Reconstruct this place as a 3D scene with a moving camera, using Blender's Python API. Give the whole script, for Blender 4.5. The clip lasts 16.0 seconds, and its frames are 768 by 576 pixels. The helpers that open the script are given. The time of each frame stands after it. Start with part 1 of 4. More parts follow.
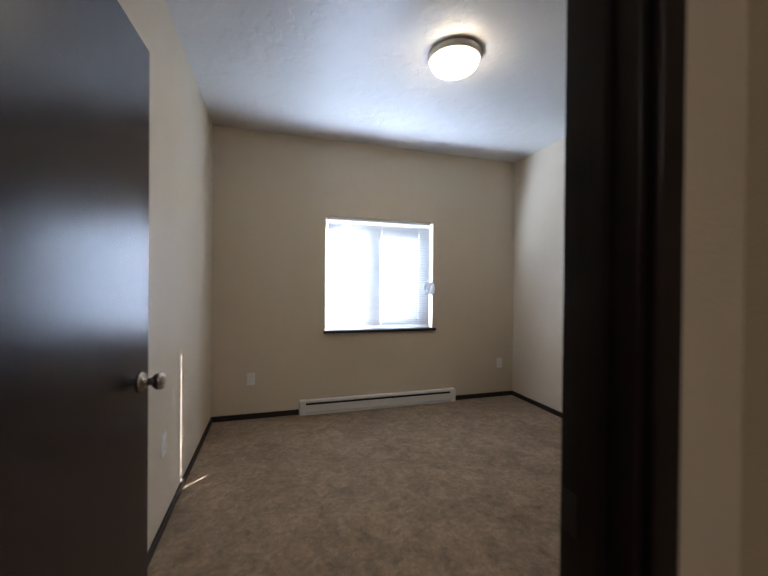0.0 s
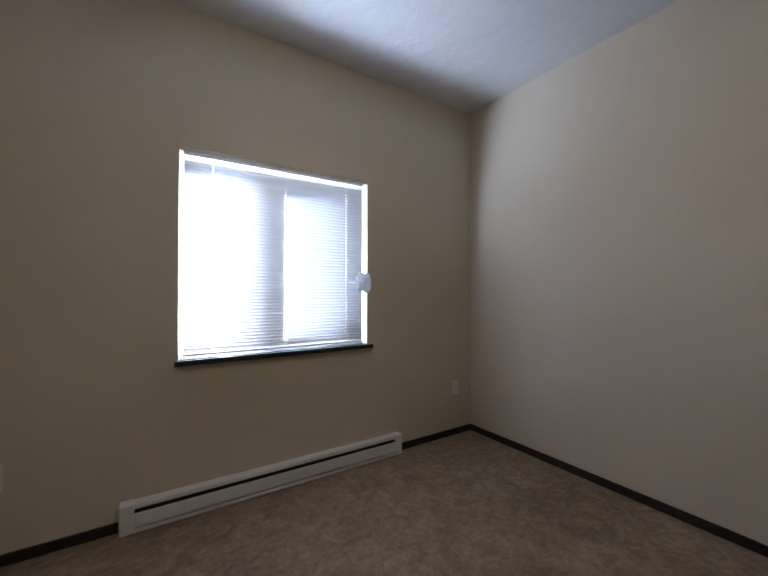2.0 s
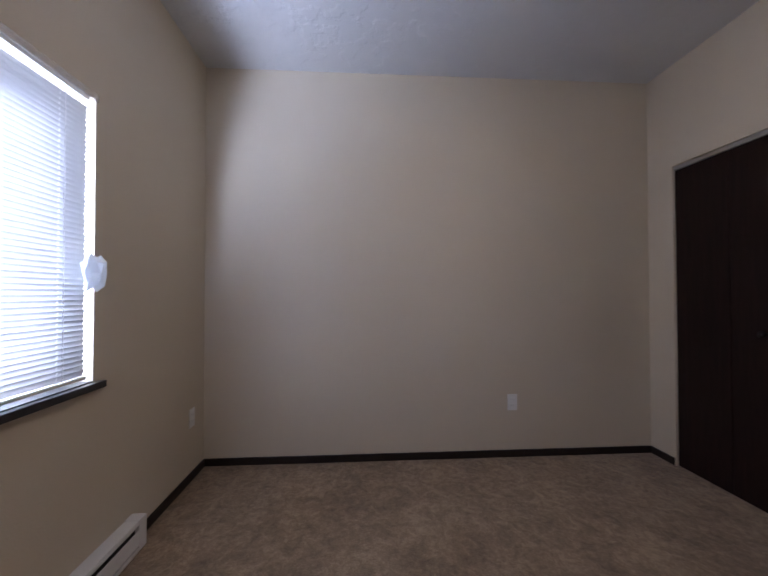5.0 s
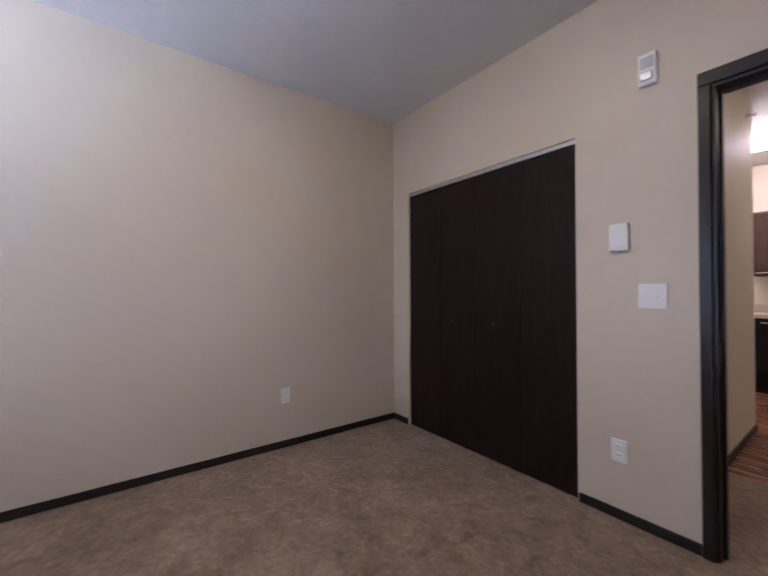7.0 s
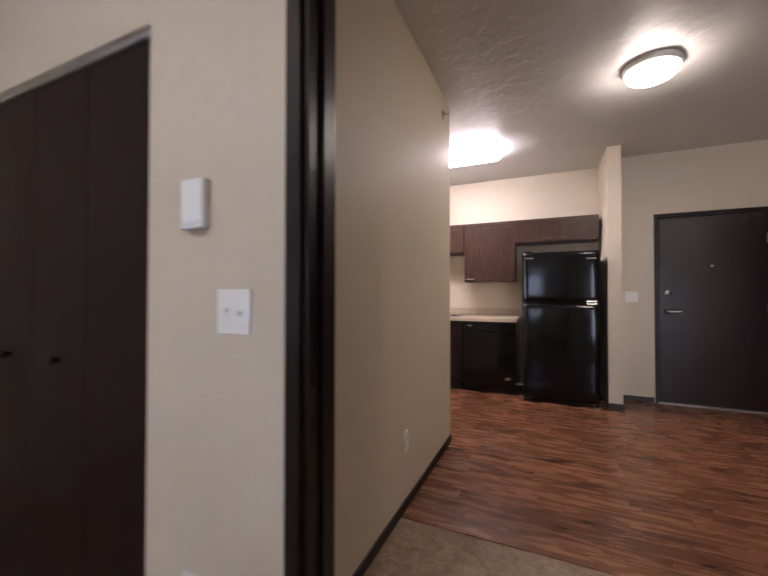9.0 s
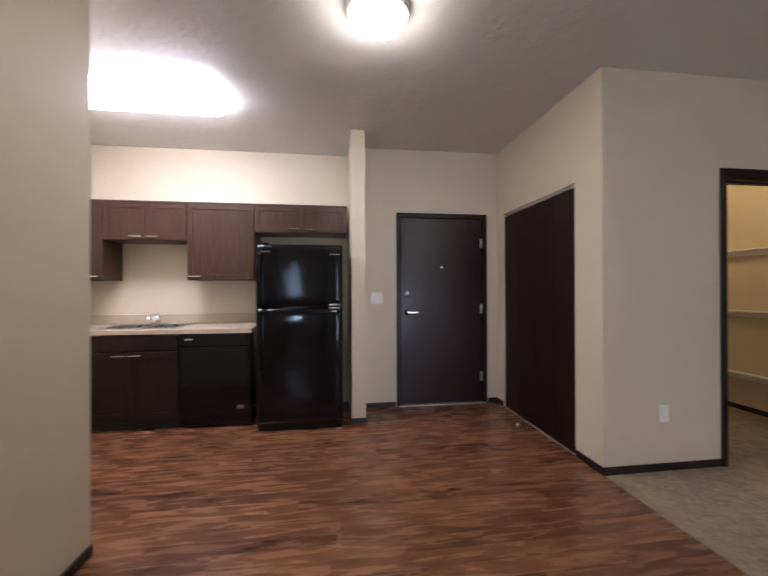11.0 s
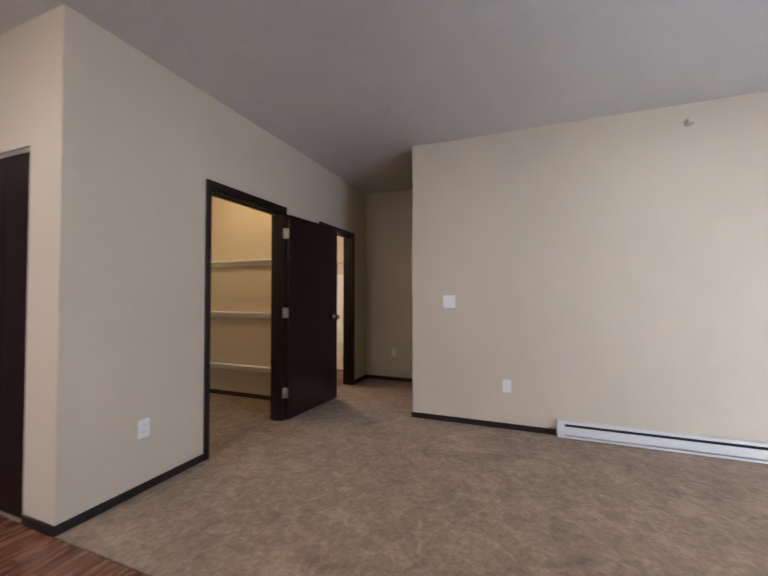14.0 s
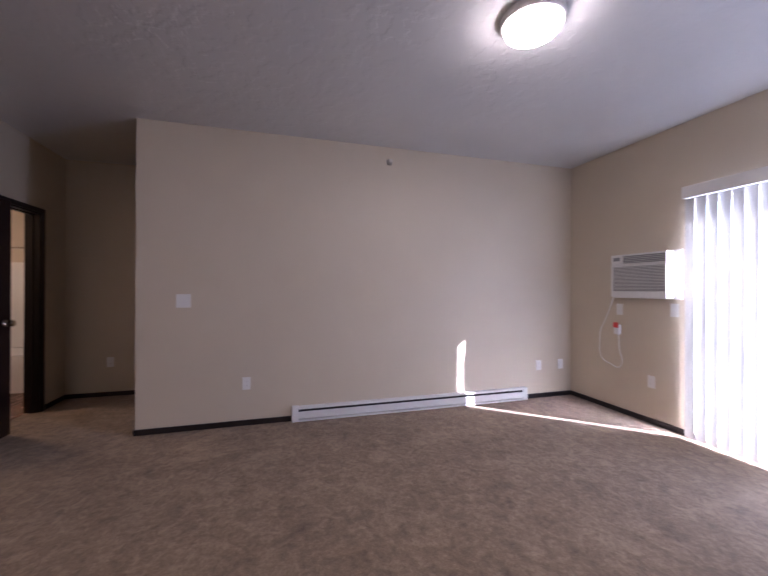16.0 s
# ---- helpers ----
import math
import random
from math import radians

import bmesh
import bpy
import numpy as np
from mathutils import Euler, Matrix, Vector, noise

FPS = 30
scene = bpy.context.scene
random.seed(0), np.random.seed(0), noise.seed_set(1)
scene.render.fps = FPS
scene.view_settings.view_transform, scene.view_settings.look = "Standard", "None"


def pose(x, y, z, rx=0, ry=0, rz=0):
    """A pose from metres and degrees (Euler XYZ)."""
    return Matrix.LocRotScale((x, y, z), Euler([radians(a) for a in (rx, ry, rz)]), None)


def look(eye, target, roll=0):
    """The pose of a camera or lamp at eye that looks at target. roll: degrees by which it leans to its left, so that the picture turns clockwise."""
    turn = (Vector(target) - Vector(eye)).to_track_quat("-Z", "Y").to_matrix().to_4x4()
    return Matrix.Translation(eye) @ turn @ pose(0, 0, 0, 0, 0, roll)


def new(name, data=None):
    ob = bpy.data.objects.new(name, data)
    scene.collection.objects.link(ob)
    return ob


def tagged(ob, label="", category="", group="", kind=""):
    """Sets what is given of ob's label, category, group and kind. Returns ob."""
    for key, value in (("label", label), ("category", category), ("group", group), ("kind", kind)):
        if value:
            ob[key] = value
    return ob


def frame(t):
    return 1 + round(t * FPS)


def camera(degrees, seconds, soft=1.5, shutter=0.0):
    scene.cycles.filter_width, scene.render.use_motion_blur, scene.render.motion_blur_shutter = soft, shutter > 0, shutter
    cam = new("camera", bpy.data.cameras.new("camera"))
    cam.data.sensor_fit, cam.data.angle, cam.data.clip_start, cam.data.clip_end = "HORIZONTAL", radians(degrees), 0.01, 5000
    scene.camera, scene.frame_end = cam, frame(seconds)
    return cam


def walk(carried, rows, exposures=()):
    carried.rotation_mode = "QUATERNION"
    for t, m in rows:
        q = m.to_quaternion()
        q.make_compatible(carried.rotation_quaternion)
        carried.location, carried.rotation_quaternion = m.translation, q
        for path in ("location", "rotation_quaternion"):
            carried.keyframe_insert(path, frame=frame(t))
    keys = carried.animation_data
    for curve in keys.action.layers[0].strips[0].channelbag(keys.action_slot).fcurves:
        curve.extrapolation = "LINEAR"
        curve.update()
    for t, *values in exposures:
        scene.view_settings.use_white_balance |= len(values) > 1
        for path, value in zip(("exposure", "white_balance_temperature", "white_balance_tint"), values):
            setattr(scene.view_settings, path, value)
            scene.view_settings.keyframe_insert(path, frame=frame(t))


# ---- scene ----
cam = camera(93.0, 16.0, shutter=0.4)
PATH = [
    (0, (0.545, -0.47, 1.28), (1.125, 1.444, 1.266), 0.5),
    (0.5, (0.632, -0.118, 1.262), (1.27, 1.777, 1.262), 0.25),
    (1, (0.769, 0.218, 1.225), (1.509, 2.076, 1.248), -0.0),
    (1.5, (0.86, 0.579, 1.211), (1.738, 2.376, 1.231), 0.1),
    (2, (0.897, 0.968, 1.198), (1.991, 2.642, 1.213), 0.1),
    (2.5, (0.918, 1.308, 1.185), (2.218, 2.828, 1.202), 0.2),
    (3, (0.867, 1.581, 1.178), (2.371, 2.898, 1.19), 0.5),
    (3.2, (0.842, 1.679, 1.134), (2.447, 2.871, 1.172), -0.1),
    (5.3, (0.654, 2.15, 1.173), (2.635, 1.878, 1.204), -0.1),
    (5.5, (0.62, 2.142, 1.174), (2.587, 1.782, 1.205), -0.1),
    (6, (0.579, 2.148, 1.153), (2.476, 1.515, 1.195), -0.2),
    (6.5, (0.625, 2.213, 1.178), (2.38, 1.255, 1.199), -0.0),
    (7, (0.579, 2.095, 1.174), (2.186, 0.905, 1.193), -0.2),
    (7.5, (0.544, 1.811, 1.228), (1.978, 0.417, 1.239), -0.4),
    (8, (0.521, 1.506, 1.236), (1.776, -0.051, 1.242), -0.3),
    (8.5, (0.512, 1.15, 1.225), (1.561, -0.553, 1.237), -0.5),
    (9, (0.458, 0.728, 1.197), (1.278, -1.096, 1.226), 0.0),
    (9.2, (0.423, 0.602, 1.19), (1.16, -1.257, 1.216), 0.0),
    (11.3, (-0.104, -0.357, 1.261), (-0.559, -2.304, 1.268), -0.2),
    (11.5, (-0.157, -0.394, 1.237), (-0.76, -2.301, 1.257), -0.3),
    (12, (-0.324, -0.458, 1.22), (-1.274, -2.218, 1.247), -0.3),
    (12.5, (-0.473, -0.464, 1.233), (-1.725, -2.023, 1.266), -0.2),
    (13, (-0.553, -0.397, 1.231), (-2.066, -1.706, 1.26), -0.0),
    (13.5, (-0.598, -0.339, 1.223), (-2.311, -1.37, 1.261), -0.0),
    (14, (-0.61, -0.308, 1.216), (-2.471, -1.04, 1.259), -0.0),
    (14.5, (-0.612, -0.276, 1.231), (-2.572, -0.673, 1.264), -0.1),
    (15, (-0.576, -0.292, 1.248), (-2.576, -0.326, 1.272), 0.0),
    (15.5, (-0.557, -0.271, 1.249), (-2.537, 0.01, 1.269), 0.2),
    (16, (-0.537, -0.217, 1.276), (-2.456, 0.344, 1.279), 0.2),
]
GAP = [
    (3.9, (0.76, 1.91, 1.165), (2.58, 2.23, 1.195), 0.1),
    (4.6, (0.695, 2.08, 1.17), (2.685, 2.12, 1.20), 0.0),
    (9.7, (0.385, 0.33, 1.185), (0.862, -1.612, 1.21), 0.0),
    (10.1, (0.38, 0.06, 1.195), (0.624, -1.925, 1.21), -0.1),
    (10.45, (0.33, -0.16, 1.21), (0.365, -2.16, 1.225), -0.2),
    (10.85, (0.125, -0.30, 1.24), (-0.07, -2.29, 1.25), -0.2),
]
EXPOSURES = [
    (0.0, 2.45, 6350, 13), (1.0, 2.05, 6300, 15), (3.2, 1.8, 6200, 19), (5.5, 2.28, 6050, 26), (7.5, 2.92, 6150, 27),
    (9.2, 3.05, 6250, 20), (11.5, 3.33, 5700, 12), (12.5, 3.55, 5600, 8), (14.0, 3.57, 5550, 15),
    (15.0, 3.2, 5550, 25), (16.0, 2.7, 5550, 32),
]
walk(cam, [(t, look(eye, target, roll)) for t, eye, target, roll in sorted(PATH + GAP)], EXPOSURES)

# ---- world and sun ----
SUN_AZ = math.atan2(0.675, 0.738)   # from +y towards +x
SUN_EL = radians(31.5)
world = bpy.data.worlds.new("world")
scene.world = world
world.use_nodes = True
wn = world.node_tree
sky = wn.nodes.new("ShaderNodeTexSky")
sky.sky_type = "NISHITA"
sky.sun_disc = False
sky.sun_elevation = SUN_EL
sky.sun_rotation = SUN_AZ
wn.links.new(sky.outputs[0], wn.nodes["Background"].inputs[0])
wn.nodes["Background"].inputs[1].default_value = 0.15
sun_data = bpy.data.lights.new("sun", "SUN")
sun_data.energy = 5.0
sun_data.angle = radians(0.5)
sun_data.color = (1.0, 0.98, 0.96)
sun = new("sun", sun_data)
toward = Vector((0.675 * math.cos(SUN_EL), 0.738 * math.cos(SUN_EL), math.sin(SUN_EL)))
sun.matrix_world = look(toward * 30, (0, 0, 0))


def skylight(name, eye, way, w, h, watts, spread, color=(0.58, 0.74, 1.0)):
    """Sky light in a window opening, shining into the room."""
    data = bpy.data.lights.new(name, "AREA")
    data.shape = "RECTANGLE"
    data.size, data.size_y, data.energy, data.spread = w, h, watts, radians(spread)
    data.color = color
    new(name, data).matrix_world = look(eye, Vector(eye) + Vector(way))


skylight("window_skylight", (1.225, 3.27, 1.35), (0.3, -0.95, 0.0), 0.34, 0.92, 20.0, 180)
skylight("screened_window_skylight", (1.81, 3.27, 1.33), (0.3, -0.95, 0.0), 0.50, 0.88, 10.5, 180)
skylight("patio_skylight", (-1.85, 3.255, 1.06), (-0.35, -0.93, 0.1), 1.48, 1.95, 14.0, 165, (0.70, 0.82, 1.0))
LAMP = 9.5      # glow of the round ceiling lamps
TUBE = 4.3      # glow of the kitchen fixture


# ---- materials ----
def material(name, color, rough=0.6, metal=0.0, vary=0.0, scale=8.0, bump=0.0, bump_scale=200.0, spec=0.5, second=None, coat=0.0):
    m = bpy.data.materials.new(name)
    m.use_nodes = True
    nt = m.node_tree
    p = nt.nodes["Principled BSDF"]
    p.inputs["Base Color"].default_value = (*color, 1)
    p.inputs["Roughness"].default_value = rough
    p.inputs["Metallic"].default_value = metal
    p.inputs["Specular IOR Level"].default_value = spec
    p.inputs["Coat Weight"].default_value = coat
    tc = nt.nodes.new("ShaderNodeTexCoord")
    if vary:
        n = nt.nodes.new("ShaderNodeTexNoise")
        n.inputs["Scale"].default_value = scale
        n.inputs["Detail"].default_value = 6
        nt.links.new(tc.outputs["Object"], n.inputs["Vector"])
        r = nt.nodes.new("ShaderNodeMapRange")
        r.inputs["From Min"].default_value, r.inputs["From Max"].default_value = 0.3, 0.7
        nt.links.new(n.outputs["Fac"], r.inputs["Value"])
        mix = nt.nodes.new("ShaderNodeMix")
        mix.data_type = "RGBA"
        other = second or tuple(c * (1 - vary) for c in color)
        mix.inputs["A"].default_value = (*color, 1)
        mix.inputs["B"].default_value = (*other, 1)
        nt.links.new(r.outputs[0], mix.inputs["Factor"])
        nt.links.new(mix.outputs["Result"], p.inputs["Base Color"])
        rr = nt.nodes.new("ShaderNodeMapRange")
        rr.inputs["To Min"].default_value, rr.inputs["To Max"].default_value = max(0, rough - 0.07), min(1, rough + 0.07)
        nt.links.new(n.outputs["Fac"], rr.inputs["Value"])
        nt.links.new(rr.outputs[0], p.inputs["Roughness"])
    if bump:
        b = nt.nodes.new("ShaderNodeTexNoise")
        b.inputs["Scale"].default_value = bump_scale
        b.inputs["Detail"].default_value = 4
        nt.links.new(tc.outputs["Object"], b.inputs["Vector"])
        bp = nt.nodes.new("ShaderNodeBump")
        bp.inputs["Strength"].default_value = bump
        bp.inputs["Distance"].default_value = 0.004
        nt.links.new(b.outputs["Fac"], bp.inputs["Height"])
        nt.links.new(bp.outputs[0], p.inputs["Normal"])
    return m


def wood(name, dark, light, rough, along="z", stretch=14.0, scale=6.0, per_object=0.0, bump=0.15, spec=0.5, uneven=0.06):
    """Grained wood whose fibres run along one axis."""
    m = bpy.data.materials.new(name)
    m.use_nodes = True
    nt = m.node_tree
    p = nt.nodes["Principled BSDF"]
    p.inputs["Specular IOR Level"].default_value = spec
    tc = nt.nodes.new("ShaderNodeTexCoord")
    mp = nt.nodes.new("ShaderNodeMapping")
    mp.inputs["Scale"].default_value = tuple(1.0 if a == along else stretch for a in "xyz")
    nt.links.new(tc.outputs["Object"], mp.inputs["Vector"])
    info = nt.nodes.new("ShaderNodeObjectInfo")
    shift = nt.nodes.new("ShaderNodeVectorMath")
    shift.operation = "ADD"
    big = nt.nodes.new("ShaderNodeMath")
    big.operation = "MULTIPLY"
    big.inputs[1].default_value = 37.0
    nt.links.new(info.outputs["Random"], big.inputs[0])
    nt.links.new(mp.outputs[0], shift.inputs[0])
    nt.links.new(big.outputs[0], shift.inputs[1])
    n = nt.nodes.new("ShaderNodeTexNoise")
    n.inputs["Scale"].default_value = scale
    n.inputs["Detail"].default_value = 8
    n.inputs["Distortion"].default_value = 0.6
    nt.links.new(shift.outputs[0], n.inputs["Vector"])
    fine = nt.nodes.new("ShaderNodeTexNoise")
    fine.inputs["Scale"].default_value = scale * 6
    fine.inputs["Detail"].default_value = 4
    nt.links.new(shift.outputs[0], fine.inputs["Vector"])
    add = nt.nodes.new("ShaderNodeMath")
    add.operation = "MULTIPLY_ADD"
    add.inputs[1].default_value = 0.35
    nt.links.new(fine.outputs["Fac"], add.inputs[0])
    nt.links.new(n.outputs["Fac"], add.inputs[2])
    tone = nt.nodes.new("ShaderNodeMath")
    tone.operation = "MULTIPLY_ADD"
    tone.inputs[1].default_value = per_object
    nt.links.new(info.outputs["Random"], tone.inputs[0])
    nt.links.new(add.outputs[0], tone.inputs[2])
    r = nt.nodes.new("ShaderNodeMapRange")
    r.inputs["From Min"].default_value, r.inputs["From Max"].default_value = 0.48, 0.92 + per_object
    nt.links.new(tone.outputs[0], r.inputs["Value"])
    mix = nt.nodes.new("ShaderNodeMix")
    mix.data_type = "RGBA"
    mix.inputs["A"].default_value = (*dark, 1)
    mix.inputs["B"].default_value = (*light, 1)
    nt.links.new(r.outputs[0], mix.inputs["Factor"])
    nt.links.new(mix.outputs["Result"], p.inputs["Base Color"])
    rr = nt.nodes.new("ShaderNodeMapRange")
    rr.inputs["To Min"].default_value, rr.inputs["To Max"].default_value = rough - uneven, rough + uneven
    nt.links.new(n.outputs["Fac"], rr.inputs["Value"])
    nt.links.new(rr.outputs[0], p.inputs["Roughness"])
    bp = nt.nodes.new("ShaderNodeBump")
    bp.inputs["Strength"].default_value = bump
    bp.inputs["Distance"].default_value = 0.001
    nt.links.new(add.outputs[0], bp.inputs["Height"])
    nt.links.new(bp.outputs[0], p.inputs["Normal"])
    return m


def carpet_material():
    """Cut pile: trodden patches, tuft clumps and single tufts, each at its own size."""
    m = bpy.data.materials.new("carpet_pile")
    m.use_nodes = True
    nt = m.node_tree
    p = nt.nodes["Principled BSDF"]
    p.inputs["Roughness"].default_value = 0.95
    p.inputs["Specular IOR Level"].default_value = 0.12
    p.inputs["Sheen Weight"].default_value = 0.2
    tc = nt.nodes.new("ShaderNodeTexCoord")
    total = None
    for scale, detail, rough, warp, share in ((3.1, 3, 0.5, 0.8, 0.55), (10.5, 5, 0.62, 0.9, 1.0), (34.0, 4, 0.6, 0.4, 0.75), (120.0, 3, 0.6, 0.2, 0.55)):
        n = nt.nodes.new("ShaderNodeTexNoise")
        n.inputs["Scale"].default_value, n.inputs["Detail"].default_value = scale, detail
        n.inputs["Roughness"].default_value, n.inputs["Distortion"].default_value = rough, warp
        nt.links.new(tc.outputs["Object"], n.inputs["Vector"])
        a = nt.nodes.new("ShaderNodeMath")
        a.operation = "MULTIPLY_ADD"
        a.inputs[1].default_value = share
        nt.links.new(n.outputs["Fac"], a.inputs[0])
        if total is None:
            a.inputs[2].default_value = 0.0
        else:
            nt.links.new(total, a.inputs[2])
        total = a.outputs[0]
    r = nt.nodes.new("ShaderNodeMapRange")
    r.inputs["From Min"].default_value, r.inputs["From Max"].default_value = 0.90, 1.94
    nt.links.new(total, r.inputs["Value"])
    ramp = nt.nodes.new("ShaderNodeValToRGB")
    e = ramp.color_ramp.elements
    e[0].position, e[0].color = 0.06, (0.098, 0.062, 0.040, 1)
    e[1].position, e[1].color = 0.96, (0.43, 0.315, 0.205, 1)
    ramp.color_ramp.elements.new(0.5).color = (0.245, 0.171, 0.107, 1)
    nt.links.new(r.outputs[0], ramp.inputs[0])
    nt.links.new(ramp.outputs[0], p.inputs["Base Color"])
    tuft = nt.nodes.new("ShaderNodeTexVoronoi")
    tuft.inputs["Scale"].default_value = 230.0
    nt.links.new(tc.outputs["Object"], tuft.inputs["Vector"])
    b = nt.nodes.new("ShaderNodeMath")
    b.operation = "MULTIPLY_ADD"
    b.inputs[1].default_value = -0.3
    nt.links.new(tuft.outputs["Distance"], b.inputs[0])
    nt.links.new(total, b.inputs[2])
    bp = nt.nodes.new("ShaderNodeBump")
    bp.inputs["Strength"].default_value = 0.35
    bp.inputs["Distance"].default_value = 0.008
    nt.links.new(b.outputs[0], bp.inputs["Height"])
    nt.links.new(bp.outputs[0], p.inputs["Normal"])
    return m


def knockdown_material():
    """White ceiling paint over a flattened splatter texture."""
    m = material("ceiling_texture", (0.62, 0.61, 0.585), 0.40, vary=0.05, scale=1.5)
    nt = m.node_tree
    p = nt.nodes["Principled BSDF"]
    tc = nt.nodes.new("ShaderNodeTexCoord")
    n = nt.nodes.new("ShaderNodeTexNoise")
    n.inputs["Scale"].default_value, n.inputs["Detail"].default_value = 8.0, 5
    nt.links.new(tc.outputs["Object"], n.inputs["Vector"])
    r = nt.nodes.new("ShaderNodeMapRange")
    r.inputs["From Min"].default_value, r.inputs["From Max"].default_value = 0.46, 0.58
    r.interpolation_type = "SMOOTHSTEP"
    nt.links.new(n.outputs["Fac"], r.inputs["Value"])
    bp = nt.nodes.new("ShaderNodeBump")
    bp.inputs["Strength"].default_value = 0.4
    bp.inputs["Distance"].default_value = 0.003
    nt.links.new(r.outputs[0], bp.inputs["Height"])
    nt.links.new(bp.outputs[0], p.inputs["Normal"])
    return m


def glow(name, color, strength):
    m = bpy.data.materials.new(name)
    m.use_nodes = True
    p = m.node_tree.nodes["Principled BSDF"]
    p.inputs["Base Color"].default_value = (0.9, 0.9, 0.88, 1)
    p.inputs["Emission Color"].default_value = (*color, 1)
    p.inputs["Emission Strength"].default_value = strength
    return m


def thin_plastic(name, color, through_share):
    """Thin sheet that lets part of the light through."""
    m = bpy.data.materials.new(name)
    m.use_nodes = True
    nt = m.node_tree
    p = nt.nodes["Principled BSDF"]
    p.inputs["Base Color"].default_value = (*color, 1)
    p.inputs["Roughness"].default_value = 0.45
    tr = nt.nodes.new("ShaderNodeBsdfTranslucent")
    tr.inputs[0].default_value = (*color, 1)
    mix = nt.nodes.new("ShaderNodeMixShader")
    mix.inputs[0].default_value = through_share
    nt.links.new(p.outputs[0], mix.inputs[1])
    nt.links.new(tr.outputs[0], mix.inputs[2])
    nt.links.new(mix.outputs[0], nt.nodes["Material Output"].inputs[0])
    return m


def screen_material(name, color, share):
    """Fine mesh or clear film that lets part of the light straight through."""
    m = bpy.data.materials.new(name)
    m.use_nodes = True
    nt = m.node_tree
    p = nt.nodes["Principled BSDF"]
    p.inputs["Base Color"].default_value = (*color, 1)
    clear = nt.nodes.new("ShaderNodeBsdfTransparent")
    mix = nt.nodes.new("ShaderNodeMixShader")
    mix.inputs[0].default_value = share
    nt.links.new(clear.outputs[0], mix.inputs[1])
    nt.links.new(p.outputs[0], mix.inputs[2])
    nt.links.new(mix.outputs[0], nt.nodes["Material Output"].inputs[0])
    return m


def glass_material():
    m = bpy.data.materials.new("window_glass")
    m.use_nodes = True
    p = m.node_tree.nodes["Principled BSDF"]
    p.inputs["Base Color"].default_value = (0.95, 0.97, 0.96, 1)
    p.inputs["Roughness"].default_value = 0.0
    p.inputs["Transmission Weight"].default_value = 1.0
    p.inputs["IOR"].default_value = 1.45
    return m


WALL = material("wall_paint", (0.595, 0.515, 0.395), 0.55, vary=0.05, scale=1.3, bump=0.25, bump_scale=140)
CEIL = knockdown_material()
CARPET = carpet_material()
DOOR = wood("espresso_veneer", (0.0165, 0.0078, 0.0092), (0.021, 0.0098, 0.0112), 0.26, "z", 10, 3, bump=0.0, spec=0.40, uneven=0.006)
CLOSET_DOOR = wood("closet_veneer", (0.0115, 0.0055, 0.0052), (0.0205, 0.0098, 0.0082), 0.42, "z", 14, 4, spec=0.16)
TRIM = wood("espresso_trim", (0.0085, 0.0052, 0.0052), (0.017, 0.0102, 0.0095), 0.36, "z", 10, 6, spec=0.3)
BASE = material("baseboard_paint", (0.016, 0.010, 0.009), 0.45, vary=0.35, scale=12, bump=0.1, bump_scale=60)
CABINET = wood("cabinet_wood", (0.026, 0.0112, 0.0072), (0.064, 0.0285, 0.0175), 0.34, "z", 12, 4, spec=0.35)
# cabinet wood again, with the shade on the base fronts put into its colour
CABINET_SHADED = wood("shaded_cabinet_wood", (0.0085, 0.0048, 0.0046), (0.018, 0.0098, 0.0088), 0.36, "z", 12, 4, spec=0.25)
PLANK = wood("plank_vinyl", (0.040, 0.0140, 0.0072), (0.285, 0.118, 0.055), 0.27, "x", 6.5, 3.6, per_object=0.20, bump=0.12)
SUBFLOOR = material("floor_seam", (0.03, 0.015, 0.01), 0.7, vary=0.2)
COUNTER = material("laminate", (0.50, 0.42, 0.32), 0.35, vary=0.3, scale=90, second=(0.36, 0.29, 0.21))
WHITE = material("white_plastic", (0.78, 0.77, 0.74), 0.4, vary=0.03, scale=20)
HEATER = material("white_enamel", (0.74, 0.73, 0.71), 0.38, vary=0.04, scale=6)
SLOT = material("outlet_slot", (0.42, 0.41, 0.39), 0.6)
DARK_GAP = material("dark_inside", (0.02, 0.02, 0.02), 0.8)
BLACK = material("black_appliance", (0.0045, 0.0042, 0.0052), 0.10, vary=0.2, scale=4, bump=0.025, bump_scale=260, spec=0.3)
CHROME = material("chrome", (0.75, 0.74, 0.72), 0.15, 1.0, vary=0.06, scale=30)
NICKEL = material("satin_nickel", (0.62, 0.58, 0.52), 0.32, 1.0, vary=0.08, scale=30)
KNOB = material("polished_nickel", (0.46, 0.43, 0.38), 0.2, 1.0, vary=0.08, scale=30)
BRONZE = material("dark_bronze", (0.05, 0.042, 0.038), 0.4, 0.6, vary=0.2, scale=30)
RING = material("brushed_ring", (0.80, 0.78, 0.74), 0.5, 0.3, vary=0.05, scale=20)
ALU = material("aluminium_track", (0.55, 0.55, 0.54), 0.4, 1.0, vary=0.1, scale=20)
VINYL = material("window_vinyl", (0.80, 0.80, 0.78), 0.4, vary=0.03, scale=10)
SLAT = thin_plastic("blind_slat", (0.62, 0.62, 0.615), 0.04)
VANE = thin_plastic("blind_vane", (0.63, 0.62, 0.59), 0.036)
CLEAR = screen_material("clear_valance", (0.75, 0.76, 0.76), 0.22)
GLASS = glass_material()
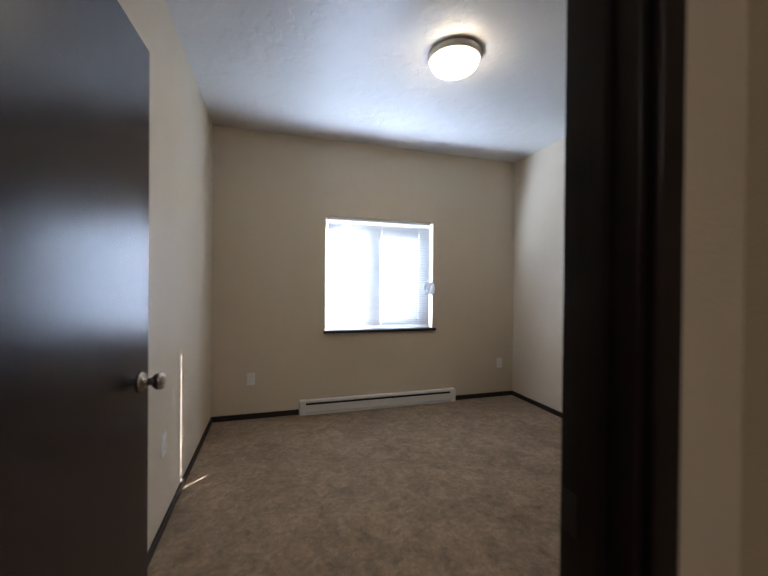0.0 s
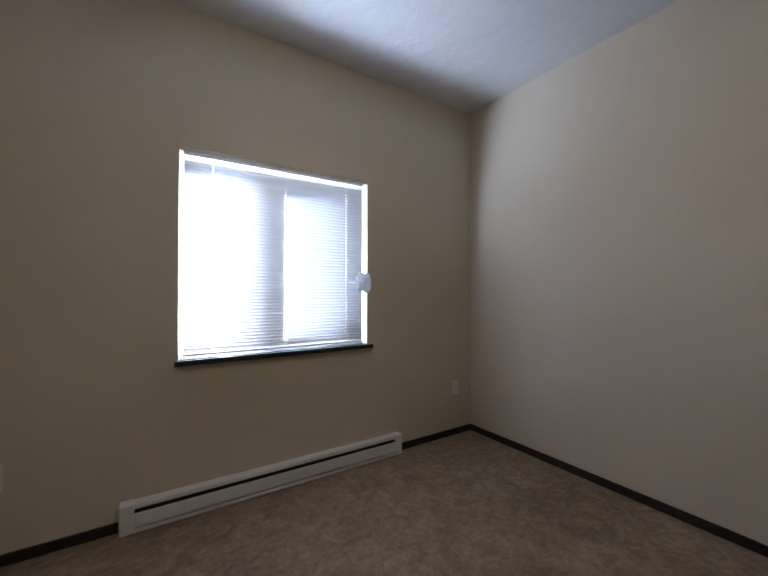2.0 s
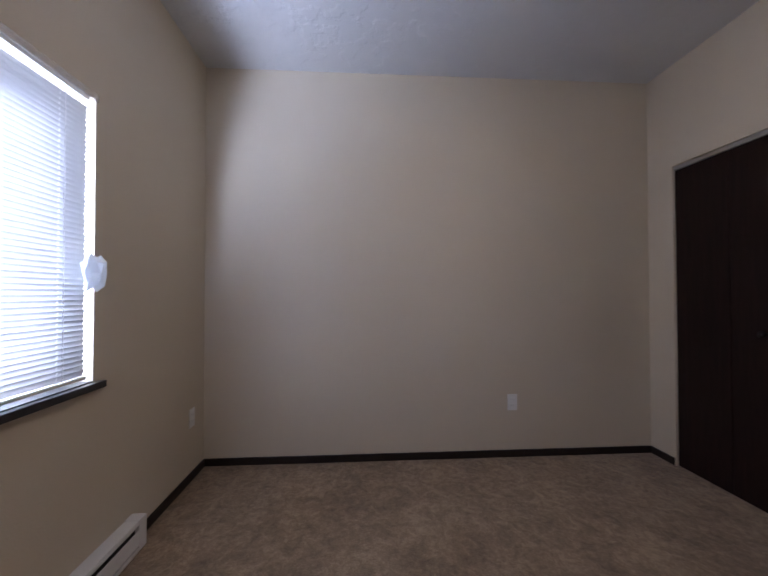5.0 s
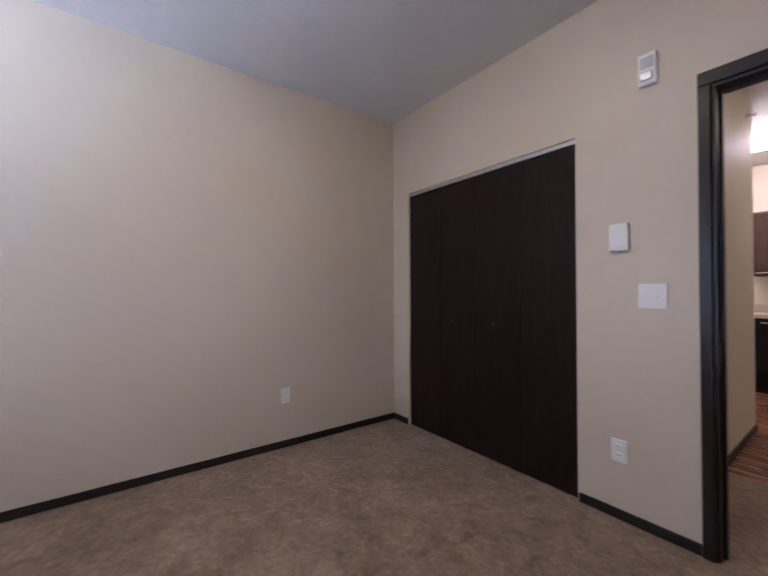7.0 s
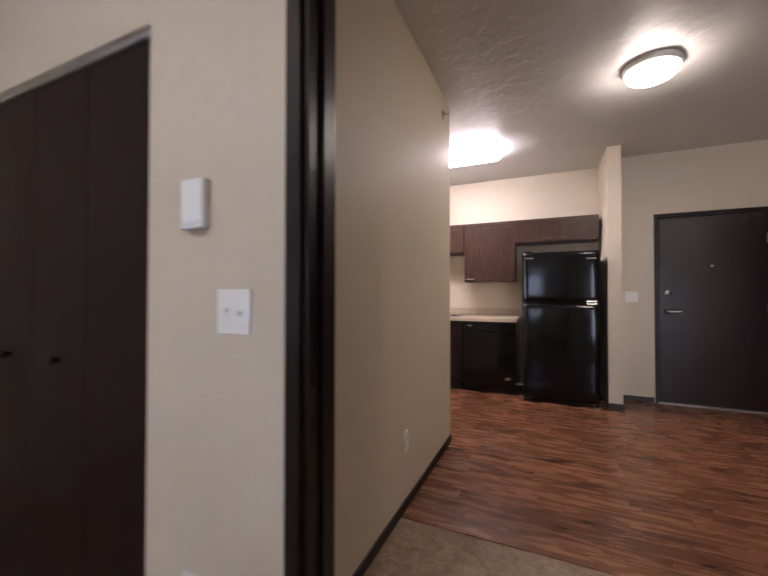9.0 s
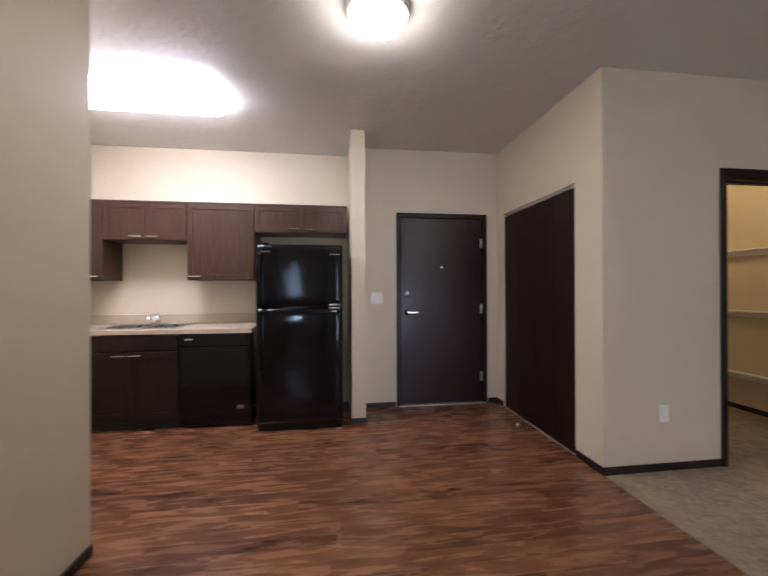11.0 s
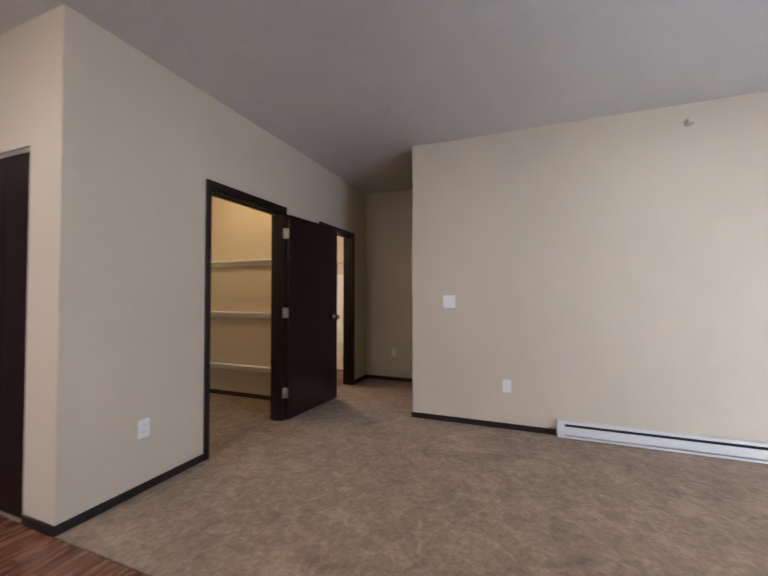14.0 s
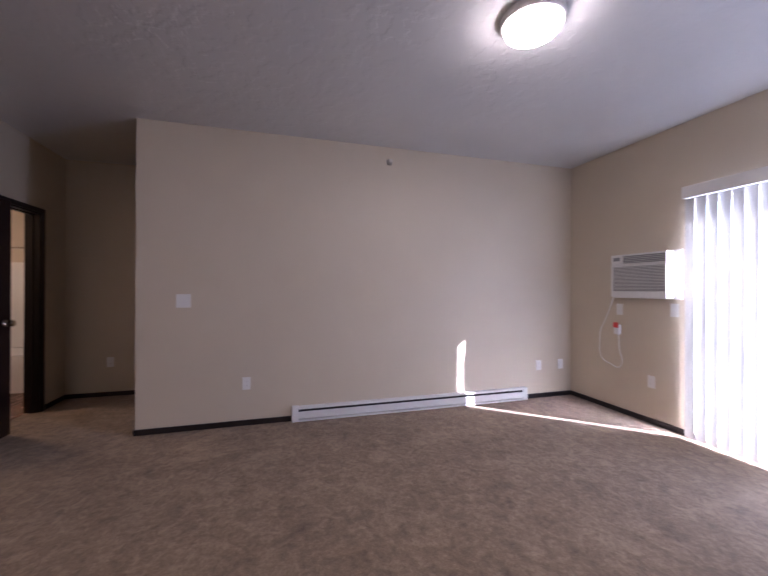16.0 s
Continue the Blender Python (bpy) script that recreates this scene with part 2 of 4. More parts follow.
SCREEN = screen_material("insect_screen", (0.05, 0.05, 0.05), 0.42)
SHADE = glow("lamp_diffuser", (1.0, 0.90, 0.75), LAMP)
BED_SHADE = glow("bedroom_lamp_diffuser", (1.0, 0.87, 0.66), LAMP * 0.8)
WARM_SHADE = glow("warm_lamp_diffuser", (1.0, 0.71, 0.34), LAMP * 0.46)
BATH_SHADE = glow("bath_lamp_diffuser", (1.0, 0.78, 0.52), LAMP * 1.15)
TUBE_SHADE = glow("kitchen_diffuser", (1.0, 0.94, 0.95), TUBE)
RED = material("red_button", (0.6, 0.03, 0.02), 0.4)
GREY = material("grey_grille", (0.30, 0.30, 0.30), 0.5, vary=0.1, scale=20)
PORCELAIN = material("white_acrylic", (0.80, 0.79, 0.76), 0.2, vary=0.02, scale=5)
SILL = material("dark_sill", (0.018, 0.016, 0.018), 0.35, vary=0.3, scale=15)
GROUND = material("pale_concrete", (0.62, 0.62, 0.62), 0.9, vary=0.25, scale=2.0, bump=0.4, bump_scale=40)
STEEL = material("stainless", (0.6, 0.6, 0.58), 0.28, 1.0, vary=0.1, scale=40)
TAPE = thin_plastic("crumpled_film", (0.80, 0.83, 0.86), 0.4)


# ---- mesh helpers ----
def box(bm, x0, x1, y0, y1, z0, z1, bevel=0.0):
    made = bmesh.ops.create_cube(bm, size=1.0)["verts"]
    for v in made:
        v.co = Vector(((x0 + x1) / 2 + v.co.x * (x1 - x0), (y0 + y1) / 2 + v.co.y * (y1 - y0), (z0 + z1) / 2 + v.co.z * (z1 - z0)))
    if bevel:
        edges = list({e for v in made for e in v.link_edges})
        bmesh.ops.bevel(bm, geom=edges, offset=bevel, segments=2, affect="EDGES", profile=0.5)


def boxes(*rows, bevel=0.0):
    bm = bmesh.new()
    for r in rows:
        box(bm, *r, bevel=bevel)
    return bm


def lathe(bm, profile, m=Matrix(), steps=28):
    """Turns (radius, height) rows about local z, laid by m."""
    rings = []
    for r, h in profile:
        if r < 1e-6:
            rings.append([bm.verts.new(m @ Vector((0, 0, h)))])
        else:
            rings.append([bm.verts.new(m @ Vector((r * math.cos(2 * math.pi * k / steps), r * math.sin(2 * math.pi * k / steps), h))) for k in range(steps)])
    for a, b in zip(rings, rings[1:]):
        for k in range(steps):
            j = (k + 1) % steps
            if len(a) == 1 and len(b) == 1:
                continue
            if len(a) == 1:
                f = bm.faces.new((a[0], b[j], b[k]))
            elif len(b) == 1:
                f = bm.faces.new((a[k], a[j], b[0]))
            else:
                f = bm.faces.new((a[k], a[j], b[j], b[k]))
            f.smooth = True


def finish(name, bm, mat, smooth=False):
    bmesh.ops.recalc_face_normals(bm, faces=bm.faces)
    me = bpy.data.meshes.new(name)
    bm.to_mesh(me)
    bm.free()
    me.materials.append(mat)
    return me


def part(name, bm, mat, parent, label="", m=None):
    ob = new(name, finish(name, bm, mat))
    ob.parent = parent
    if m is not None:
        ob.matrix_basis = m
    if label:
        tagged(ob, label)
    return ob


def thing(name, m, label, category, group="", kind=""):
    ob = new(name)
    ob.empty_display_size = 0.1
    ob.matrix_basis = m
    return tagged(ob, label, category, group, kind)


def solid(name, bm, mat, label, category, kind="", group=""):
    return tagged(new(name, finish(name, bm, mat)), label, category, group, kind)


def tube(name, points, radius, mat, parent, label=""):
    cu = bpy.data.curves.new(name, "CURVE")
    cu.dimensions = "3D"
    cu.bevel_depth = radius
    cu.bevel_resolution = 2
    sp = cu.splines.new("BEZIER")
    sp.bezier_points.add(len(points) - 1)
    for b, p in zip(sp.bezier_points, points):
        b.co = p
        b.handle_left_type = b.handle_right_type = "AUTO"
    cu.materials.append(mat)
    ob = new(name, cu)
    ob.parent = parent
    if label:
        tagged(ob, label)
    return ob


FACE_N, FACE_S, FACE_E, FACE_W = 0, 180, -90, 90   # turn of a thing on the wall that lies to the north, south, east, west

# ---- plan ----
H = 2.74
T = 0.12
NORTH = 3.205
NOUT = 3.365
EAST = 3.255
HALL_X = 1.19
KIT_S = -4.42
KIT_E = 2.50
ENTRY_Y = -4.15
BLOCK_X = -1.74
BLOCK_Y = -2.545
WEST = -4.15
HALL_W = -5.56
BATH_W = -6.78
DOOR_H = 2.04
BED_H = 2.08      # bedroom doorway


def wall(name, axis, a0, a1, b0, b1, openings=(), label="beige painted drywall wall with a fine roller texture", z1=H):
    """A wall along axis from a0 to a1, b0 to b1 across, with openings (a, a, z, z)."""
    bm = bmesh.new()

    def put(p0, p1, z0, zz):
        if p1 - p0 > 1e-4 and zz - z0 > 1e-4:
            if axis == "x":
                box(bm, p0, p1, b0, b1, z0, zz)
            else:
                box(bm, b0, b1, p0, p1, z0, zz)
    at = a0
    for o0, o1, z0, zz in sorted(openings):
        put(at, o0, 0, z1)
        put(o0, o1, 0, z0)
        put(o0, o1, zz, z1)
        at = o1
    put(at, a1, 0, z1)
    bmesh.ops.remove_doubles(bm, verts=bm.verts, dist=0.0002)
    return solid(name, bm, WALL, label, "wall", "structure")


WIN = (1.045, 2.215, 0.822, 1.958)
PATIO = (-2.84, -0.95, 0.02, 2.08)
AC_HOLE = (-3.47, -2.95, 1.22, 1.60)
wall("wall_north", "x", -4.27, 3.375, NORTH, NOUT, [WIN, PATIO, AC_HOLE], "beige painted outer wall with window and patio door openings")
wall("wall_bedroom_east", "y", -0.87, NORTH, EAST, EAST + T)
wall("wall_bedroom_west", "y", -T, NORTH, -T, 0.0)
wall("wall_bedroom_south", "x", 0.0, EAST, -T, 0.0, [(0.06, 1.005, 0, BED_H), (1.585, 3.04, 0, DOOR_H)])
wall("wall_closet_back", "x", HALL_X + T, EAST, -0.87, -0.75)
wall("wall_hall", "y", -2.22, -T, HALL_X, HALL_X + T)
wall("wall_kitchen_north", "x", HALL_X + T, KIT_E, -2.22, -2.10)
wall("wall_kitchen_east", "y", KIT_S, -2.10, KIT_E, KIT_E + T)
wall("wall_kitchen_south", "x", -0.245, KIT_E + T, KIT_S - T, KIT_S)
wall("wall_stub", "y", KIT_S, -3.72, -0.245, -0.115)
wall("wall_entry", "x", -1.86, -0.245, ENTRY_Y - T, ENTRY_Y, [(-1.595, -0.635, 0, DOOR_H)])
wall("wall_block_east", "y", ENTRY_Y, BLOCK_Y, BLOCK_X - T, BLOCK_X, [(-3.99, -2.83, 0, DOOR_H)])
wall("wall_block_north", "x", BATH_W - T, BLOCK_X - T, BLOCK_Y - T, BLOCK_Y, [(-3.58, -2.684, 0, DOOR_H), (-5.11, -4.27, 0, DOOR_H)])
wall("wall_closet_partition", "y", ENTRY_Y, BLOCK_Y - T, -2.62, -2.50)
wall("wall_closet_west", "y", ENTRY_Y, BLOCK_Y - T, -4.22, -4.10)
wall("wall_south", "x", BATH_W - T, -1.86, ENTRY_Y - T, ENTRY_Y)
wall("wall_bath_west", "y", ENTRY_Y, BLOCK_Y - T, BATH_W - T, BATH_W)
wall("wall_hall_west", "y", BLOCK_Y, -0.30, HALL_W - T, HALL_W)
wall("wall_hall_north", "x", HALL_W, -4.27, -0.42, -0.30)
wall("wall_living_west", "y", -1.39, NORTH, WEST - T, WEST)

solid("ceiling", boxes((BATH_W - T, EAST + T, KIT_S - T, NOUT, H, H + 0.14)), CEIL, "white knockdown-textured drywall ceiling", "ceiling", "structure")
solid("floor_carpet_north", boxes((HALL_W, EAST, -1.10, NORTH, -0.12, 0.0), (EAST, EAST + 0.001, -1.1, -0.9, -0.12, -0.01)), CARPET, "mottled brown cut-pile carpet floor", "floor", "structure")
solid("floor_carpet_west", boxes((HALL_W, BLOCK_X - 0.001, ENTRY_Y, -1.10, -0.12, 0.0)), CARPET, "mottled brown cut-pile carpet floor beside the closet", "floor", "structure")
vinyl_floor = solid("floor_vinyl", boxes((BLOCK_X - 0.001, KIT_E, KIT_S, -1.10, -0.12, -0.006)), SUBFLOOR, "reddish-brown wood-look vinyl plank floor", "floor", "structure")


# ---- baseboards ----
def baseboard(axis, a0, a1, b, side):
    """Dark skirting along a wall face at b; side +1 or -1: the room lies that way."""
    t, h = 0.012, 0.052
    lo, hi = (b, b + side * t) if side > 0 else (b + side * t, b)
    bm = bmesh.new()
    if axis == "x":
        box(bm, a0, a1, lo, hi, 0.001, h, bevel=0.003)
    else:
        box(bm, lo, hi, a0, a1, 0.001, h, bevel=0.003)
    return solid("baseboard", bm, BASE, "narrow dark brown wooden baseboard along the wall", "baseboard", "structure")


for row in (("x", 0.012, 0.79, NORTH, -1), ("x", 2.48, EAST - 0.012, NORTH, -1), ("y", 0.0, NORTH, EAST, -1), ("y", 0.0, NORTH, 0.0, 1),
            ("x", 3.05, EAST - 0.012, 0.0, 1), ("x", 1.047, 1.575, 0.0, 1), 
            ("y", -2.22, -T - 0.02, HALL_X, -1), ("x", -0.12, 0.015, -T, -1), ("y", -T, NORTH, -T, -1),
            ("y", KIT_S + 0.7, -3.72, -0.115, 1), ("y", ENTRY_Y, -3.72, -0.245, -1), ("x", -0.257, -0.103, -3.72, 1),
            ("x", -0.60, -0.257, ENTRY_Y, 1), ("x", BLOCK_X + 0.012, -1.63, ENTRY_Y, 1),
            ("y", ENTRY_Y, -4.0, BLOCK_X, 1), ("y", -2.82, BLOCK_Y + 0.012, BLOCK_X, 1),
            ("x", -2.645, BLOCK_X, BLOCK_Y, 1), ("x", -4.195, -3.645, BLOCK_Y, 1), ("x", HALL_W + 0.012, -5.185, BLOCK_Y, 1),
            ("y", BLOCK_Y, -0.42, HALL_W, 1), ("x", HALL_W, -4.27, -0.42, -1), ("y", -1.39, -0.42, WEST - T, -1),
            ("x", WEST - T - 0.012, WEST + 0.012, -1.39, -1), ("y", -1.39, -0.085, WEST, 1), ("y", 2.55, NORTH, WEST, 1),
            ("x", WEST + 0.012, -2.76, NORTH, -1), ("x", -0.85, -T, NORTH, -1),
            ("y", ENTRY_Y, BLOCK_Y - T, -4.10, 1), ("x", -4.10, -2.62, ENTRY_Y, 1)):
    baseboard(*row)


# ---- doors ----
def casing(m, w, depth, name, label, cas=0.045, both=True, jamb=0.02, head=DOOR_H, top=0.045):
    """Frame of a doorway: local x along the opening, wall face at y 0, wall going to +y by depth."""
    d = thing(name, m, label, "door", kind="structure")
    for x0, x1 in ((0.0, jamb), (w - jamb, w)):
        part("jamb", boxes((x0, x1, -0.002, depth + 0.002, 0, head - jamb), bevel=0.002), TRIM, d)
    part("head_jamb", boxes((0, w, -0.002, depth + 0.002, head - jamb, head), bevel=0.002), TRIM, d)
    for x0, x1 in ((jamb, jamb + 0.011), (w - jamb - 0.011, w - jamb)):
        part("door_stop", boxes((x0, x1, depth * 0.42, depth * 0.42 + 0.03, 0, head - jamb - 0.001)), TRIM, d)
    part("door_stop", boxes((jamb + 0.011, w - jamb - 0.011, depth * 0.42, depth * 0.42 + 0.03, head - jamb - 0.011, head - jamb - 0.0005)), TRIM, d)
    if cas:
        for y0, y1 in ((-0.018, -0.0025), (depth + 0.0025, depth + 0.018))[: 2 if both else 1]:
            for x0, x1 in ((-cas + 0.006, 0.006), (w - 0.006, w + cas - 0.006)):
                part("casing", boxes((x0, x1, y0, y1, 0, head - 0.006), bevel=0.004), TRIM, d)
            part("head_casing", boxes((-cas + 0.006, w + cas - 0.006, y0, y1, head - 0.006, head + top - 0.006), bevel=0.004), TRIM, d)
    return d


def leaf(parent, m, w, h, mat=DOOR, z0=0.012):
    bm = boxes((0.003, w, -0.0175, 0.0175, z0, h), bevel=0.002)
    return part("leaf", bm, mat, parent, m=m)


def knob_set(parent, x, z, thick=0.0175):
    """Round knobs on both faces of a leaf."""
    for side in (1, -1):
        turn = pose(x, side * thick, z, -90 * side, 0, 0)
        bm = bmesh.new()
        lathe(bm, [(0, 0.0), (0.033, 0.0), (0.033, 0.004), (0.028, 0.009), (0.012, 0.012), (0.011, 0.03), (0.018, 0.036), (0.026, 0.045), (0.028, 0.056), (0.024, 0.065), (0.012, 0.069), (0, 0.07)])
        part("door_knob", bm, KNOB, parent, "satin nickel door knob", turn)


def hinge(parent, x, y, z, wx, wy, mat=NICKEL):
    bm = boxes((x, x + wx, y, y + wy, z, z + 0.1), bevel=0.001)
    lathe(bm, [(0, 0.0), (0.007, 0.0), (0.007, 0.1), (0, 0.1)], Matrix.Translation((x + wx / 2, y - 0.004, z)), 10)
    part("hinge", bm, mat, parent, "satin nickel butt hinge")


# bedroom door, open against the west wall
door_bed = casing(pose(1.005, 0.0, 0, 0, 0, 180), 0.945, T, "door_1", "open dark espresso flush bedroom door with a nickel knob", head=BED_H, top=0.06)
bed_leaf = leaf(door_bed, pose(0.918, -0.012, 0, 0, 0, -92.9), 0.9, 2.042)
knob_set(bed_leaf, 0.835, 0.97)
for z in (0.22, 1.0, 1.78):
    hinge(door_bed, 0.921, -0.012, z, 0.004, 0.01)
part("strike_plate", boxes((0.018, 0.0215, 0.004, 0.034, 0.90, 0.965), bevel=0.001), BRONZE, door_bed, "dark bronze strike plate on the jamb")

# walk-in closet door, swung flat against the wall
door_walk = casing(pose(-2.684, BLOCK_Y, 0, 0, 0, 180), 0.896, T, "door_2", "wide open dark espresso flush closet door folded back on the wall", top=0.06)
walk_leaf = leaf(door_walk, pose(0.905, -0.045, 0, 0, 0, -4.0), 0.87, 2.015)
knob_set(walk_leaf, 0.805, 0.97)
for z in (0.22, 1.0, 1.78):
    bm = boxes((0.8985, 0.9035, -0.062, -0.029, z, z + 0.1), (0.871, 0.899, -0.0215, -0.0185, z, z + 0.1), bevel=0.001)
    lathe(bm, [(0, 0.0), (0.007, 0.0), (0.007, 0.1), (0, 0.1)], Matrix.Translation((0.893, -0.027, z)), 10)
    part("hinge", bm, NICKEL, door_walk, "satin nickel butt hinge")
# bathroom doorway
casing(pose(-4.27, BLOCK_Y, 0, 0, 0, 180), 0.84, T, "door_3", "dark espresso wooden frame of the bathroom doorway")

# entry door
entry = casing(pose(-0.635, ENTRY_Y, 0, 0, 0, 180), 0.96, T, "door_4", "closed dark brown entry door in a narrow dark frame", cas=0.0, jamb=0.022)
part("frame_face", boxes((-0.025, 0.006, -0.012, -0.0022, 0, DOOR_H - 0.006), (0.954, 0.985, -0.012, -0.0022, 0, DOOR_H - 0.006), (-0.025, 0.985, -0.012, -0.0022, DOOR_H - 0.006, DOOR_H + 0.025), bevel=0.002), TRIM, entry)
entry_leaf = leaf(entry, pose(0.022, 0.028, 0, 0, 0, 0), 0.914, 2.014, z0=0.014)
part("threshold", boxes((0.0, 0.96, -0.03, 0.10, 0.0, 0.013), bevel=0.004), ALU, entry, "aluminium threshold strip")
bm = bmesh.new()
lathe(bm, [(0, 0), (0.032, 0), (0.032, 0.008), (0.027, 0.014), (0, 0.015)])
box(bm, -0.004, 0.004, -0.016, 0.016, 0.014, 0.026, bevel=0.002)
part("deadbolt", bm, CHROME, entry_leaf, "round satin deadbolt with thumb turn", pose(0.075, -0.0175, 1.2, 90, 0, 0))
bm = bmesh.new()
lathe(bm, [(0, 0), (0.032, 0), (0.032, 0.006), (0.012, 0.012), (0.011, 0.05), (0, 0.05)])
box(bm, -0.012, 0.115, -0.01, 0.01, 0.04, 0.056, bevel=0.006)
part("door_lever", bm, CHROME, entry_leaf, "satin lever handle", pose(0.075, -0.0175, 1.0, 90, 0, 0))
bm = bmesh.new()
lathe(bm, [(0, 0), (0.011, 0), (0.011, 0.004), (0.006, 0.006), (0, 0.005)], steps=16)
part("peephole", bm, NICKEL, entry_leaf, "small door viewer", pose(0.457, -0.0175, 1.485, 90, 0, 0))
for z in (0.24, 0.98, 1.70):
    hinge(entry, 0.912, 0.0065, z, 0.034, 0.004)


# ---- bifold closets ----
def bifold(name, m, w, depth, label, recess, knobs=True):
    d = thing(name, m, label, "door", kind="structure")
    part("track", boxes((0.0, w, recess - 0.02, recess + 0.03, DOOR_H - 0.028, DOOR_H - 0.001)), ALU, d, "aluminium top track")
    n, each = 4, w / 4
    for k in range(n):
        lf = part("panel", boxes((k * each + 0.0015, (k + 1) * each - 0.0015, recess - 0.014, recess + 0.014, 0.003, DOOR_H - 0.03), bevel=0.002), CLOSET_DOOR, d)
        if knobs and k in (1, 2):
            bm = bmesh.new()
            lathe(bm, [(0, 0), (0.009, 0), (0.008, 0.012), (0.017, 0.02), (0.017, 0.026), (0.01, 0.031), (0, 0.032)], steps=18)
            part("closet_knob", bm, TRIM, lf, "small dark round knob", pose((k + 0.5) * each, recess - 0.014, 0.95, 90, 0, 0))
    return d


bifold("door_5", pose(3.04, 0, 0, 0, 0, 180), 1.455, T, "closed dark brown four-panel bifold closet doors under a metal track", 0.03)
bifold("door_6", pose(BLOCK_X, -3.99, 0, 0, 0, 90), 1.16, T, "closed dark brown bifold coat closet doors", 0.03, knobs=False)


# ---- window and mini blind ----
win = thing("window_1", pose(0, 0, 0), "white vinyl sliding window with a dark sill", "window", kind="structure")
x0, x1, z0, z1 = WIN
yf = 3.315
part("window_frame", boxes((x0, x0 + 0.04, yf - 0.03, yf + 0.04, z0, z1), (x1 - 0.04, x1, yf - 0.03, yf + 0.04, z0, z1), (x0 + 0.04, x1 - 0.04, yf - 0.03, yf + 0.04, z1 - 0.04, z1), (x0 + 0.04, x1 - 0.04, yf - 0.03, yf + 0.04, z0, z0 + 0.045)), VINYL, win)
xm = (x0 + x1) / 2
part("sash", boxes((xm - 0.035, xm + 0.035, yf - 0.02, yf + 0.02, z0 + 0.045, z1 - 0.04), (xm + 0.035, x1 - 0.04, yf - 0.02, yf + 0.0, z1 - 0.09, z1 - 0.04), (xm + 0.035, x1 - 0.04, yf - 0.02, yf + 0.0, z0 + 0.045, z0 + 0.09), (x1 - 0.085, x1 - 0.04, yf - 0.02, yf + 0.0, z0 + 0.09, z1 - 0.09)), VINYL, win)
for a, b, y in ((x0 + 0.04, xm - 0.035, yf + 0.012), (xm + 0.035, x1 - 0.085, yf - 0.01)):
    g = part("pane", boxes((a, b, y - 0.002, y + 0.002, z0 + 0.045, z1 - 0.04)), GLASS, win)
    g.visible_shadow = False
part("insect_screen", boxes((xm + 0.03, x1 - 0.04, yf + 0.022, yf + 0.0225, z0 + 0.045, z1 - 0.04)), SCREEN, win, "fine dark insect screen")
part("window_sill", boxes((x0 - 0.02, x1 + 0.035, NORTH - 0.03, NORTH - 0.001, z0 - 0.028, z0 - 0.001), (x0 + 0.001, x1 - 0.001, NORTH - 0.001, yf - 0.031, z0 - 0.012, z0 + 0.002), bevel=0.002), SILL, win, "dark painted window sill")

blind = thing("window_blind", pose((x0 + x1) / 2, 3.213, z0), "lowered white mini blind with closed slats in the window", "blind")
bw = x1 - x0
L0, L1 = -bw / 2 + 0.022, bw / 2 - 0.040
part("headrail", boxes((L0, L1, -0.012, 0.012, z1 - z0 - 0.025, z1 - z0 - 0.002), bevel=0.002), WHITE, blind)
part("valance", boxes((-bw / 2 - 0.003, bw / 2 - 0.001, -0.020, -0.017, z1 - z0 - 0.014, z1 - z0 + 0.016)), CLEAR, blind, "clear plastic valance strip")
bm = bmesh.new()
cols, half = 5, 0.0125
rowsv = []
for i in range(cols):
    u = -1 + 2 * i / (cols - 1)
    rowsv.append([bm.verts.new((x, half * u, 0.0022 * (1 - u * u))) for x in [L0] + [c + s for c in (-0.42, 0.0, 0.42) for s in (-0.0022, 0.0022)] + [L1]])
for i, (a, b) in enumerate(zip(rowsv, rowsv[1:])):
    for j in range(len(a) - 1):
        if j % 2 == 1 and i in (1, 2):
            continue   # route hole for the lift cord
        f = bm.faces.new((a[j], a[j + 1], b[j + 1], b[j]))
        f.smooth = True
slat_me = finish("slat", bm, SLAT)
n_slats = 54
for k in range(n_slats):
    s = new("slat", slat_me)
    s.parent = blind
    wob = 0.8 * math.sin(k * 2.3)
    s.matrix_basis = pose(0.0015 * math.sin(k * 1.7), 0, 0.045 + k * (z1 - z0 - 0.108) / (n_slats - 1), -70 + wob, 0.05 * math.sin(k * 3.1), 0)
part("bottom_rail", boxes((L0, L1, -0.011, 0.011, 0.018, 0.03), bevel=0.003), WHITE, blind)
for x in (-0.42, 0.0, 0.42):
    part("ladder_cord", boxes((x + 0.004, x + 0.0062, -0.0155, -0.0147, 0.03, z1 - z0 - 0.03), (x + 0.004, x + 0.0048, 0.0147, 0.0155, 0.03, z1 - z0 - 0.03)), WHITE, blind)
tube("lift_cord", [(0.53, -0.022, z1 - z0 - 0.04), (0.535, -0.024, 0.75), (0.545, -0.028, 0.46)], 0.0018, WHITE, blind)
bm = bmesh.new()
bmesh.ops.create_icosphere(bm, subdivisions=2, radius=0.075)
rnd = random.Random(4)
for v in bm.verts:
    v.co = Vector((v.co.x * 0.75, v.co.y * 0.3, v.co.z * 0.9)) * (0.6 + 0.8 * rnd.random())
bmesh.ops.recalc_face_normals(bm, faces=bm.faces)
bag = part("cord_wrap", bm, TAPE, blind, "crumpled pale plastic wrapped round the cord", pose(0.528, -0.045, 0.43))


